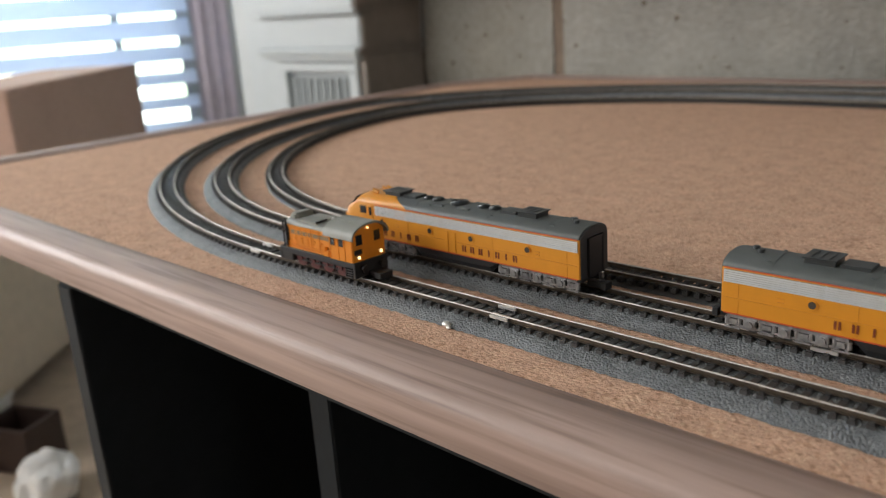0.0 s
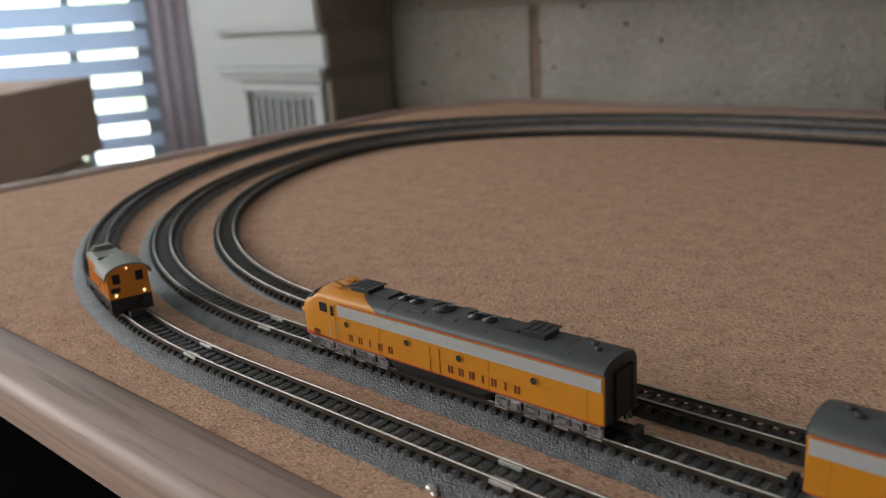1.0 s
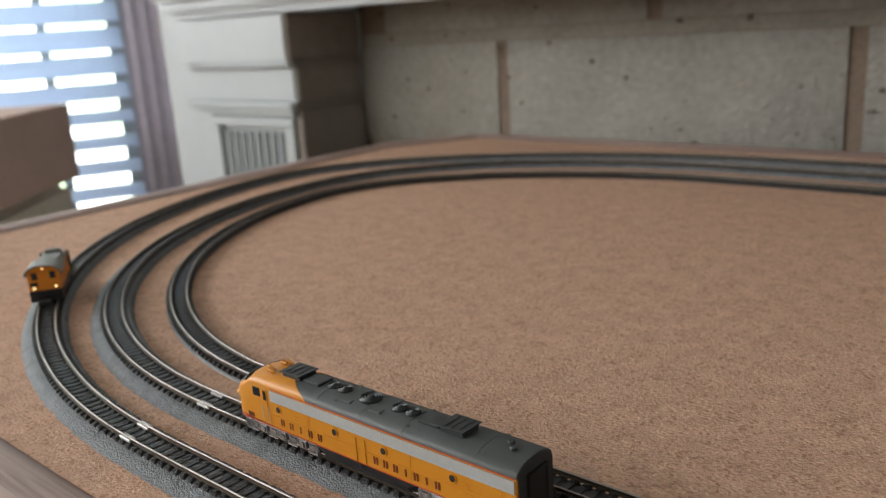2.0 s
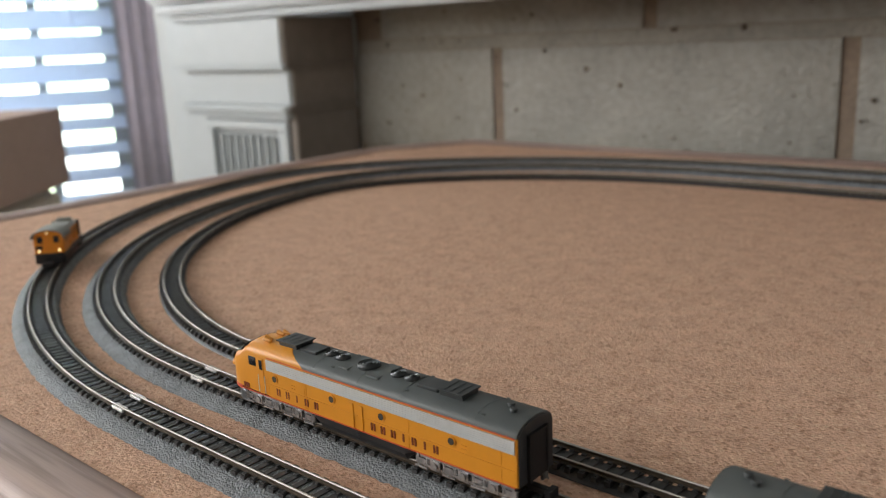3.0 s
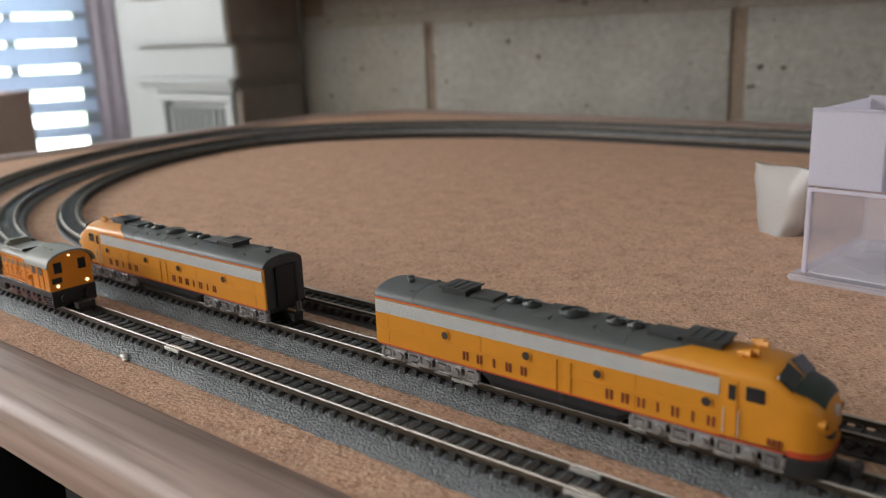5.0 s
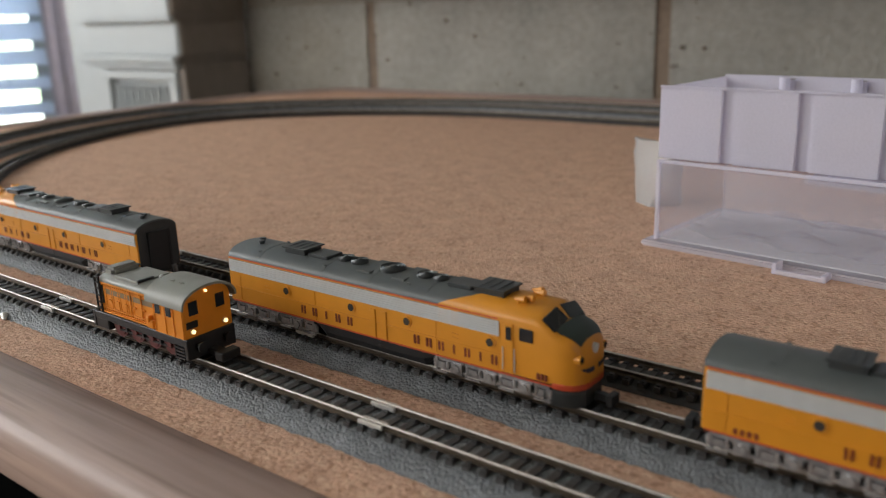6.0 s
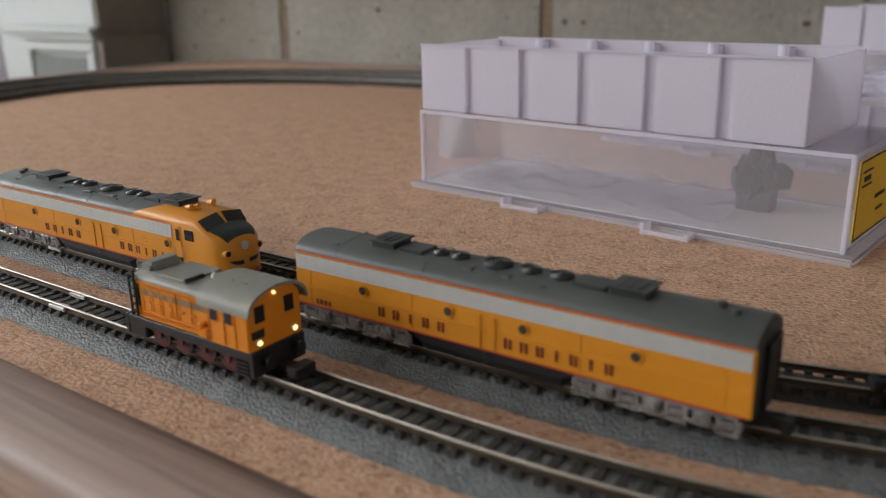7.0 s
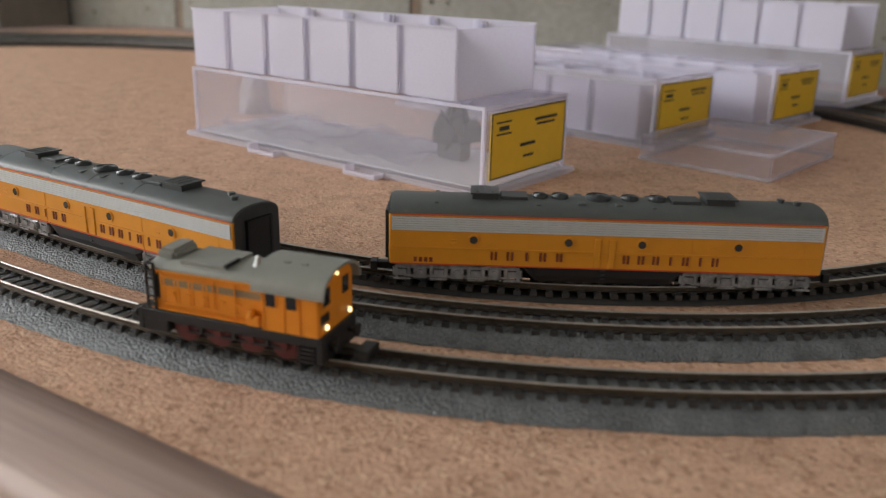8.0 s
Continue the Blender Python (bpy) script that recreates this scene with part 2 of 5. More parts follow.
def rod(bm, a, b, r, seg=10, r2=None):
    a, b = Vector(a), Vector(b)
    d = b - a
    vs = bmesh.ops.create_cone(bm, cap_ends=True, segments=seg, radius1=r, radius2=r if r2 is None else r2, depth=d.length)["verts"]
    m = Matrix.Translation((a + b) / 2) @ d.to_track_quat("Z", "Y").to_matrix().to_4x4()
    bmesh.ops.transform(bm, matrix=m, verts=vs)
    return vs


def ball(bm, c, r, sx=1, sy=1, sz=1, seg=12):
    vs = bmesh.ops.create_uvsphere(bm, u_segments=seg, v_segments=max(6, seg // 2), radius=r)["verts"]
    bmesh.ops.transform(bm, matrix=Matrix.Translation(c) @ Matrix.Diagonal((sx, sy, sz, 1)), verts=vs)
    return vs


def bevel(bm, width, seg=1, angle=40):
    edges = [e for e in bm.edges if len(e.link_faces) == 2 and e.calc_face_angle(0) > radians(angle)]
    bmesh.ops.bevel(bm, geom=edges, offset=width, segments=seg, affect="EDGES", clamp_overlap=True)
    return bm


def loft(bm, rings, closed=True, caps=True):
    """Skin a list of equally long rings of points."""
    vv = [[bm.verts.new(p) for p in ring] for ring in rings]
    n = len(rings[0])
    for a, b in zip(vv, vv[1:]):
        for i in range(n if closed else n - 1):
            j = (i + 1) % n
            bm.faces.new((a[i], a[j], b[j], b[i]))
    if caps:
        bm.faces.new(vv[0][::-1]), bm.faces.new(vv[-1])
    bmesh.ops.recalc_face_normals(bm, faces=bm.faces)
    return vv


def mesh_of(name, bm, material, smooth=False):
    bmesh.ops.recalc_face_normals(bm, faces=bm.faces)
    me = bpy.data.meshes.new(name)
    bm.to_mesh(me)
    bm.free()
    me.materials.append(material)
    if smooth:
        me.set_sharp_from_angle(angle=radians(38))
        for p in me.polygons:
            p.use_smooth = True
    return me


def part(name, bm, material, parent=None, label="", smooth=False, m=None):
    ob = new(name, mesh_of(name, bm, material, smooth))
    if parent:
        ob.parent = parent
    if m is not None:
        ob.matrix_basis = m
    if label:
        ob["label"] = label
    return ob


def thing(name, label, category, group="", m=None, kind=""):
    ob = new(name)
    ob.empty_display_size = 0.02
    tagged(ob, label, category, group, kind)
    if m is not None:
        ob.matrix_basis = m
    return ob


def solid(name, x0, x1, y0, y1, z0, z1, material, parent=None, label="", bev=0.0):
    bm = bmesh.new()
    box(bm, x0, x1, y0, y1, z0, z1)
    if bev:
        bevel(bm, bev, 2)
    return part(name, bm, material, parent, label, smooth=bev > 0)


# ---- room ----
FLOOR, CEIL = -0.74, 1.70
tagged(solid("floor", -4.4, 2.5, -1.5, 3.3, FLOOR - 0.1, FLOOR, CARPET), "beige carpeted floor", "floor", kind="structure")
tagged(solid("ceiling", -4.4, 2.5, -1.5, 3.3, CEIL, CEIL + 0.1, WHITE), "white painted ceiling", "ceiling", kind="structure")


def wall_with_opening(name, m, length, z0, z1, o0, o1, oz0, oz1, material, label):
    """A wall along its own x, 0.1 thick, with one opening through it."""
    bm = bmesh.new()
    for x0, x1, a, b in ((-length / 2, o0, z0, z1), (o1, length / 2, z0, z1), (o0, o1, z0, oz0), (o0, o1, oz1, z1)):
        box(bm, x0, x1, 0, 0.1, a, b)
    ob = part(name, bm, material)
    ob.matrix_basis = m
    return tagged(ob, label, "wall", kind="structure")


# walls out of view; their window openings are added to suit the fill lamps
wall_with_opening("wall_front", pose(-0.95, -1.5, 0), 6.9, FLOOR, CEIL, -1.4, 0.3, 0.27, 1.37, BEIGE, "beige painted wall out of view, with an added window opening")
wall_with_opening("wall_right", pose(2.4, -0.15, 0, 0, 0, -90), 2.7, FLOOR, CEIL, -0.5, 0.5, 0.08, 1.16, BEIGE, "beige painted wall out of view, with an added window opening")
wall_with_opening("wall_left", pose(-3.72, -0.85, 0, 0, 0, 90), 1.3, FLOOR, CEIL, -0.45, 0.45, 0.35, 1.55, BEIGE, "beige painted wall out of view, with an added window opening")

# ---- the angled window wall, its shutter louvres and curtain ----
BAY = pose(-2.85, 1.453, 0, 0, 0, 63.8)
wall_with_opening("wall_bay", BAY, 3.9, FLOOR, CEIL, -1.28, 0.20, -0.62, 1.5, WALL, "pale grey bay wall with a wide window")
tagged(solid("wall_return", -1.63, -1.53, 1.039 + 0.181, 3.3, FLOOR, CEIL, WALL), "pale grey return wall", "wall", kind="structure")


def build_window():
    w = thing("window_1", "white framed window behind a slatted blind", "window", kind="structure", m=BAY)
    for x0, x1, z0, z1 in ((-1.28, -1.21, -0.62, 1.5), (0.13, 0.20, -0.62, 1.5), (-1.21, 0.13, -0.62, -0.55), (-1.21, 0.13, 1.43, 1.5)):
        solid("window_frame", x0, x1, 0.03, 0.08, z0, z1, WHITE, w, bev=0.004)
    for x in (-0.55, -0.075):
        solid("mullion", x - 0.016, x + 0.016, 0.04, 0.07, -0.55, 1.43, WHITE, w, bev=0.003)
    solid("window_sill", -1.30, 0.22, -0.04, 0.02, -0.66, -0.625, WHITE, w, bev=0.004)


def build_blind():
    b = thing("venetian_blind", "white wide-slatted venetian blind hung in the window", "blind", m=BAY)
    bm = bmesh.new()
    rings = []
    for k in range(7):
        u = k / 6 - 0.5
        c = 0.006 * (1 - 4 * u * u)
        rings.append([(-1.25, u * 0.089, c), (0.17, u * 0.089, c), (0.17, u * 0.089, c - 0.004), (-1.25, u * 0.089, c - 0.004)])
    loft(bm, rings)
    me = mesh_of("slat", bm, BLIND)
    z = -0.60
    while z < 1.40:
        o = new("slat", me)
        o.parent = b
        o.matrix_basis = pose(0, -0.065, z, 22 + 26 * min(1.0, max(0.0, (z + 0.10) / 0.22)) + 1.5 * math.sin(z * 40), 0, 0)
        z += 0.0855
    for x in (-0.93, -0.27, 0.045):
        bm = bmesh.new()
        rod(bm, (x, -0.115, -0.61), (x, -0.115, 1.42), 0.0024, 6)
        part("ladder_cord", bm, BLIND, b)
    solid("headrail", -1.26, 0.18, -0.11, -0.02, 1.41, 1.48, BLIND, b, bev=0.004)


def build_curtain():
    c = thing("curtain", "mauve grey curtain hanging straight beside the window", "curtain", m=BAY)
    bm = bmesh.new()
    front, back = [], []
    for k in range(41):
        x = 0.168 + 0.122 * k / 40
        y = -0.17 + 0.003 * math.sin(k * 0.45) + 0.0008 * math.sin(k * 2.3)
        front.append((x, y))
        back.append((x, y + 0.004))
    ring = front + back[::-1]
    loft(bm, [[(x + 0.005 * math.sin(3 * z), y, z) for x, y in ring] for z in (-0.73, -0.3, 0.1, 0.5, 0.9, 1.54)])
    part("cloth", bm, CURTAIN, c, smooth=True)
    bm = bmesh.new()
    rod(bm, (-1.40, -0.17, 1.56), (0.40, -0.17, 1.56), 0.014, 12)
    part("curtain_rod", bm, BROWN, c)


build_window(), build_blind(), build_curtain()
bm = bmesh.new()
box(bm, -4.2, 3.6, 2.6, 2.62, -2.0, 4.0)
tagged(part("backdrop", bm, GARDEN, m=BAY), "overexposed garden and sky outside the window", "backdrop", kind="structure")

# ---- fireplace ----
FACE = 1.039      # brick face
PIL = 0.887       # front of the surround
tagged(solid("wall_north", -1.63, 2.45, FACE + 0.02, FACE + 0.18, FLOOR, CEIL, WALL), "wall behind the fireplace", "wall", kind="structure")


def build_surround():
    s = thing("fireplace_surround", "white painted wooden fireplace surround with fluted pilasters", "fireplace surround")
    for sx, x1 in ((1, -1.025), (-1, 1.10)):
        def seg(name, inset, z0, z1, depth=0.0, bev=0.003, both=True):
            xa, xb = x1 - inset * (1 if sx > 0 else -1), x1 - (0.275 - inset * 1.4) * sx
            return solid(name, min(xa, xb), max(xa, xb), PIL - depth, FACE + 0.019, z0, z1, WHITE, s, bev=bev)
        seg("upper_block", 0.0, 0.112, 0.182)
        seg("block_moulding", -0.004, 0.106, 0.112, 0.004, 0.002)
        seg("lower_block", 0.0015, 0.052, 0.106, -0.012)
        seg("lower_moulding", -0.002, 0.040, 0.052, 0.003, 0.004)
        seg("lower_moulding", 0.004, 0.030, 0.040, -0.004, 0.003)
        seg("pilaster_shaft", 0.022, FLOOR, 0.030, -0.022)
        # brown return on the inner side, its shade put into the colour
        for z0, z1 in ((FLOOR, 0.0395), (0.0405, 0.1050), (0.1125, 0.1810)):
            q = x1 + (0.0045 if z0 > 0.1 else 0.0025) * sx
            solid("inner_return", min(q - 0.030 * sx, q), max(q - 0.030 * sx, q), PIL + (0.016 if z1 < 0.11 else 0.003), FACE - 0.004, z0, z1, SHADED_RETURN, s, "inner return, brown with shade in its colour", bev=0.002)
        # raised frame and flutes of the pilaster
        a, b = x1 - 0.012 * sx, x1 - 0.228 * sx
        solid("panel_rail", min(a, b), max(a, b), PIL + 0.008, PIL + 0.021, 0.012, 0.027, WHITE, s, bev=0.002)
        for u in (0.012, 0.205):
            q = x1 - u * sx
            solid("panel_stile", min(q, q - 0.024 * sx), max(q, q - 0.024 * sx), PIL + 0.008, PIL + 0.021, FLOOR, 0.011, WHITE, s, bev=0.002)
        for k in range(8):
            q = x1 - (0.047 + 0.0194 * k) * sx
            solid("reed", min(q, q - 0.0105 * sx), max(q, q - 0.0105 * sx), PIL + 0.010, PIL + 0.0215, FLOOR, 0.004, WHITE, s, bev=0.003)
        # the mouldings turn the corner in the return's shade-darkened brown
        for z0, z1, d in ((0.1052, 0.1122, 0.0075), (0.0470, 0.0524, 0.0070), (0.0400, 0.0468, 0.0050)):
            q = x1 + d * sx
            solid("return_moulding", min(q - 0.010 * sx, q), max(q - 0.010 * sx, q), PIL + 0.0045, FACE - 0.005, z0, z1, SHADED_RETURN, s, "return moulding, brown with shade in its colour", bev=0.002)
        # plain strip behind the pilaster
        q = x1 - 0.276 * sx
        solid("side_strip", min(q, q - 0.105 * sx), max(q, q - 0.105 * sx), PIL + 0.05, FACE + 0.019, FLOOR, 0.30, WHITE, s, bev=0.004)
    solid("header_board", -1.295, 1.45, PIL - 0.008, PIL + 0.03, 0.1835, 0.36, WHITE, s, bev=0.003)
    solid("header_moulding", -1.31, 1.47, PIL - 0.024, PIL - 0.0085, 0.196, 0.214, WHITE, s, bev=0.005)
    solid("header_moulding", -1.31, 1.47, PIL - 0.040, PIL - 0.0245, 0.214, 0.232, WHITE, s, bev=0.005)
    solid("mantel_shelf", -1.34, 1.53, PIL - 0.12, FACE + 0.019, 0.361, 0.40, WHITE, s, bev=0.006)


build_surround()

# ---- layout board and the cabinet under it ----
BX0, BX1, BY0, BY1 = -0.803, 0.78, 0.1925, 0.962   # cork area
CUTX, CUTY = -0.735, 0.862                          # where the cut corner begins on the back and on the end


def build_board():
    b = thing("layout_board", "cork topped train board with raised rounded walnut edging", "train board")
    plan = [(BX0, BY0), (BX1, BY0), (BX1, BY1), (CUTX, BY1), (BX0, CUTY)]
    for name, z0, z1, m_, words in (("board_core", -0.016, -0.003, LAMINATE, ""), ("cork_sheet", -0.003, 0.0, CORK, "orange brown granulated cork sheet")):
        bm = bmesh.new()
        loft(bm, [[(x, y, z) for x, y in plan] for z in (z0, z1)])
        part(name, bm, m_, b, words)
    # low dome that rises from the cork and rounds over the outer edge: (outward, height)
    prof = [(0.0, -0.0004), (0.0006, 0.0004), (0.003, 0.0014), (0.0065, 0.0027), (0.010, 0.0034), (0.015, 0.0036), (0.021, 0.0033), (0.0252, 0.0022), (0.0275, 0.0008), (0.0288, -0.0012),
            (0.0293, -0.0035), (0.0293, -0.0130), (0.0288, -0.0150), (0.0275, -0.0160), (0.0, -0.0162)]
    n = len(plan)
    for i in range(n):
        p0, p1, p2, p3 = (Vector((*plan[(i + k) % n], 0)) for k in (-1, 0, 1, 2))
        def mitre(a, c, d):
            u, v = (c - a).normalized(), (d - c).normalized()
            nu, nv = Vector((u.y, -u.x, 0)), Vector((v.y, -v.x, 0))
            return (nu + nv) / (1 + nu.dot(nv))
        along = (p2 - p1).normalized()
        turn = math.atan2(along.y, along.x)
        length = (p2 - p1).length
        bm = bmesh.new()
        inv = pose(0, 0, 0, 0, 0, -math.degrees(turn))
        rings = []
        for base, mt, off in ((p1, mitre(p0, p1, p2), 0.0004), (p2, mitre(p1, p2, p3), -0.0004)):
            rings.append([inv @ (base + mt * u + Vector((0, 0, z)) + along * off - p1) for u, z in prof])
        loft(bm, rings)
        part("edging", bm, WOOD, b, smooth=True, m=Matrix.Translation(p1) @ pose(0, 0, 0, 0, 0, math.degrees(turn)))


def build_cabinet():
    c = thing("cabinet", "black laminate cabinet with open bays carrying the board", "cabinet")
    y0, y1 = 0.184, 0.95
    for x in (-0.505, -0.333, 0.12, 0.44, 0.70):
        solid("divider" if -0.5 < x < 0.69 else "side_panel", x, x + 0.018, y0 if x in (-0.505, 0.70) else y0 + 0.056, y1, FLOOR, -0.0345, LAMINATE, c, bev=0.001)
    solid("back_panel", -0.486, 0.699, y1 - 0.012, y1 - 0.001, FLOOR + 0.02, -0.0345, LAMINATE, c)
    solid("top_panel", -0.505, 0.718, y0, y1, -0.034, -0.0165, LAMINATE, c, bev=0.001)
    solid("bottom_panel", -0.486, 0.699, y0 + 0.004, y1 - 0.013, FLOOR + 0.04, FLOOR + 0.058, LAMINATE, c, bev=0.001)


build_board(), build_cabinet()

# ---- track plan ----
EAST = 0.1445
TRACKS = {  # front y, back y, west x, corner exponents, height of roadbed, where the west bend begins and has its waist
    "outer": (0.2230, 0.9077, -0.7625, 1.92, 1.80, 0.0030, -0.3206, 0.6478),
    "middle": (0.2590, 0.8580, -0.6850, 1.95, 1.95, 0.0030, -0.3350, 0.6250),
    "inner": (0.2900, 0.8047, -0.6418, 1.855, 1.80, 0.0020, -0.3292, 0.6056),
}
SLEEPER, RAILH = 0.0017, 0.0019


def track_line(front, back, west, n1, n2, _bed, cx, yc):
    """Points every 2 mm round a loop, from the right end of the front straight towards the left, and the way at each."""
    pts = [(EAST + (cx - EAST) * k / 200, front) for k in range(200)]
    for k in range(240):
        a = math.pi / 2 * k / 240
        pts.append((cx - (cx - west) * math.sin(a) ** (2 / n1), yc - (yc - front) * math.cos(a) ** (2 / n1)))
    for k in range(240):
        a = math.pi / 2 * k / 240
        pts.append((cx - (cx - west) * math.cos(a) ** (2 / n2), yc + (back - yc) * math.sin(a) ** (2 / n2)))
    pts += [(cx + (EAST - cx) * k / 200, back) for k in range(200)]
    r, cy = (back - front) / 2, (back + front) / 2
    pts += [(EAST + r * math.sin(math.pi * k / 360), cy + r * math.cos(math.pi * k / 360)) for k in range(360)]
    p = np.array(pts)
    for _ in range(2):
        d = np.r_[0, np.cumsum(np.hypot(*(np.roll(p, -1, 0) - p).T))]
        n = int(round(d[-1] / 0.002))
        q = np.vstack([p, p[:1]])
        s = np.arange(n) * d[-1] / n
        p = np.c_[np.interp(s, d, q[:, 0]), np.interp(s, d, q[:, 1])]
        w = np.hanning(41)
        w /= w.sum()
        p = np.c_[[np.convolve(np.r_[p[-20:, i], p[:, i], p[:20, i]], w, "valid") for i in (0, 1)]].T
    t = np.roll(p, -1, 0) - np.roll(p, 1, 0)
    t /= np.hypot(*t.T)[:, None]
    return p, t


LINES = {k: track_line(*v) for k, v in TRACKS.items()}


def at_track(name, s):
    """The pose at s metres along a loop: x looks back along the line (to the right on the front straight), z = rail top."""
    p, t = LINES[name]
    i = s / 0.002
    k = int(math.floor(i))
    f = i - k
    a, b = p[k % len(p)], p[(k + 1) % len(p)]
    x, y = a * (1 - f) + b * f
    ta = t[k % len(p)] * (1 - f) + t[(k + 1) % len(p)] * f
    return pose(x, y, TRACKS[name][5] + SLEEPER + RAILH, 0, 0, math.degrees(math.atan2(-ta[1], -ta[0])))


def sweep(bm, p, t, prof, close=True):
    nrm = np.c_[-t[:, 1], t[:, 0]]
    rings = [[(x + nx * u, y + ny * u, z) for u, z in prof] for (x, y), (nx, ny) in zip(p, nrm)]
    if close:
        rings.append(rings[0])
    loft(bm, rings, caps=False)


def build_track(name):
    bed = TRACKS[name][5]
    words = {"outer": "outer loop of model track on grey ballast roadbed", "middle": "middle loop of model track on grey ballast roadbed",
             "inner": "inner loop of model track on a narrow black base"}
    tr = thing("railway_track", words[name], "model track", "three loops of track")
    p, t = LINES[name]
    if bed:
        bm = bmesh.new()
        n = np.c_[-t[:, 1], t[:, 0]]
        rng = np.random.RandomState(len(p))
        s = 0.59 if name == "inner" else 1.0
        prof = [(-0.0110, 0.0002), (-0.0101, 0.0016), (-0.0092, bed), (-0.0079, bed + 0.0003), (-0.0062, bed + 0.0011), (0.0, bed + 0.0013), (0.0062, bed + 0.0011), (0.0079, bed + 0.0003), (0.0100, bed), (0.0120, 0.0016), (0.0138, 0.0002)]
        rings = []
        for (x, y), (nx, ny) in zip(p, n):
            j = rng.uniform(-0.0004, 0.0004, (11, 2)) * (1 if s == 1 else 0.1)
            rings.append([(x + nx * (u * s + a), y + ny * (u * s + a), max(0.0001, z + b * (0.7 if abs(u) > 0.011 else 0.35))) for (u, z), (a, b) in zip(prof, j)])
        rings.append(rings[0])
        loft(bm, rings, closed=False, caps=False)
        part("roadbed", bm, BALLAST if s == 1 else TIE, tr, "grey granular ballast roadbed" if s == 1 else "narrow black track base", smooth=True)
    z0 = bed + SLEEPER
    for side in (-1, 1):
        bm = bmesh.new()
        c = side * 0.00485
        sweep(bm, p, t, [(c - 0.0008, z0), (c - 0.0008, z0 + 0.0003), (c - 0.00025, z0 + 0.0005), (c - 0.00025, z0 + 0.0012), (c - 0.0004, z0 + 0.0014), (c - 0.0004, z0 + RAILH - 0.0003),
                         (c + 0.0004, z0 + RAILH - 0.0003), (c + 0.0004, z0 + 0.0014), (c + 0.00025, z0 + 0.0012), (c + 0.00025, z0 + 0.0005), (c + 0.0008, z0 + 0.0003), (c + 0.0008, z0)])
        web = part("rail", bm, RAIL, tr, "dark weathered rail")
        bm = bmesh.new()
        sweep(bm, p, t, [(c - 0.00041, z0 + RAILH - 0.0003), (c - 0.00022, z0 + RAILH), (c + 0.00022, z0 + RAILH), (c + 0.00041, z0 + RAILH - 0.0003)])
        part("rail_head", bm, RAILHEAD, web, "polished nickel silver rail head")
    # sleepers: those on the near side each for itself, the far ones joined
    bm = bmesh.new()
    def one(bm, m=None):
        box(bm, -0.0011, 0.0011, -0.0077, 0.0077, 0.0, SLEEPER, m)
        for side in (-1, 1):
            for o in (-0.0016, 0.0016):
                y = side * 0.00485 + o
                box(bm, -0.0007, 0.0007, y - 0.0006, y + 0.0006, SLEEPER, SLEEPER + 0.0005, m)
    one(bm)
    me = mesh_of("sleeper", bm, TIE)
    far_v, far_f = [], []
    base_v = [tuple(v.co) for v in me.vertices]
    base_f = [tuple(f.vertices) for f in me.polygons]
    step, total, near = 0.0049, len(p) * 0.002, 0
    for k in range(int(total / step)):
        m = at_track(name, k * step)
        m.translation.z = bed
        if m.translation.y < 0.40 and near < 300:
            o = new("sleeper", me)
            o.parent, o.matrix_basis = tr, m
            near += 1
        else:
            b0 = len(far_v)
            far_v += [tuple(m @ Vector(v)) for v in base_v]
            far_f += [tuple(i + b0 for i in f) for f in base_f]
    fm = bpy.data.meshes.new("sleeper_rest")
    fm.from_pydata(far_v, [], far_f)
    fm.materials.append(TIE)
    fo = new("sleeper_rest", fm)
    fo.parent = tr
    fo["kind"] = "stuff"
    # bright joiners where lengths of track meet
    for s in {"outer": (0.4765, 0.3205, 0.1565), "middle": (0.4755, 0.2185, -0.0265), "inner": (0.3435, 0.0135)}[name]:
        for side in (-1, 1):
            m = at_track(name, s + 0.002 * side)
            bm = bmesh.new()
            c = side * 0.00485
            for o in (-0.001, 0.001):
                box(bm, -0.0042, 0.0042, c + o - 0.0004, c + o + 0.0004, -RAILH + 0.0002, -0.0004)
            bevel(bm, 0.0001)
            part("rail_joiner", bm, JOINER, tr, "bright metal rail joiner", m=m)


# ---- locomotives ----
def section(x, w, z0, ze, zt, n=2.2, k=15):
    pts = [(x, -w, z0), (x, -w, (z0 + ze) / 2)]
    for i in range(k):
        a = math.pi * i / (k - 1)
        c, s = math.cos(a), math.sin(a)
        pts.append((x, -w * math.copysign(abs(c) ** (2 / n), c), ze + (zt - ze) * abs(s) ** (2 / 2.0)))
    return pts + [(x, w, (z0 + ze) / 2), (x, w, z0)]


def disc(bm, x, y, z, r, depth, seg=14, axis="Y"):
    d = {"X": (depth, 0, 0), "Y": (0, depth, 0), "Z": (0, 0, depth)}[axis]
    rod(bm, (x, y, z), (x + d[0], y + d[1], z + d[2]), r, seg)


E_W, E_Z0, E_ZE, E_ZT = 0.0095, 0.0064, 0.0223, 0.0263


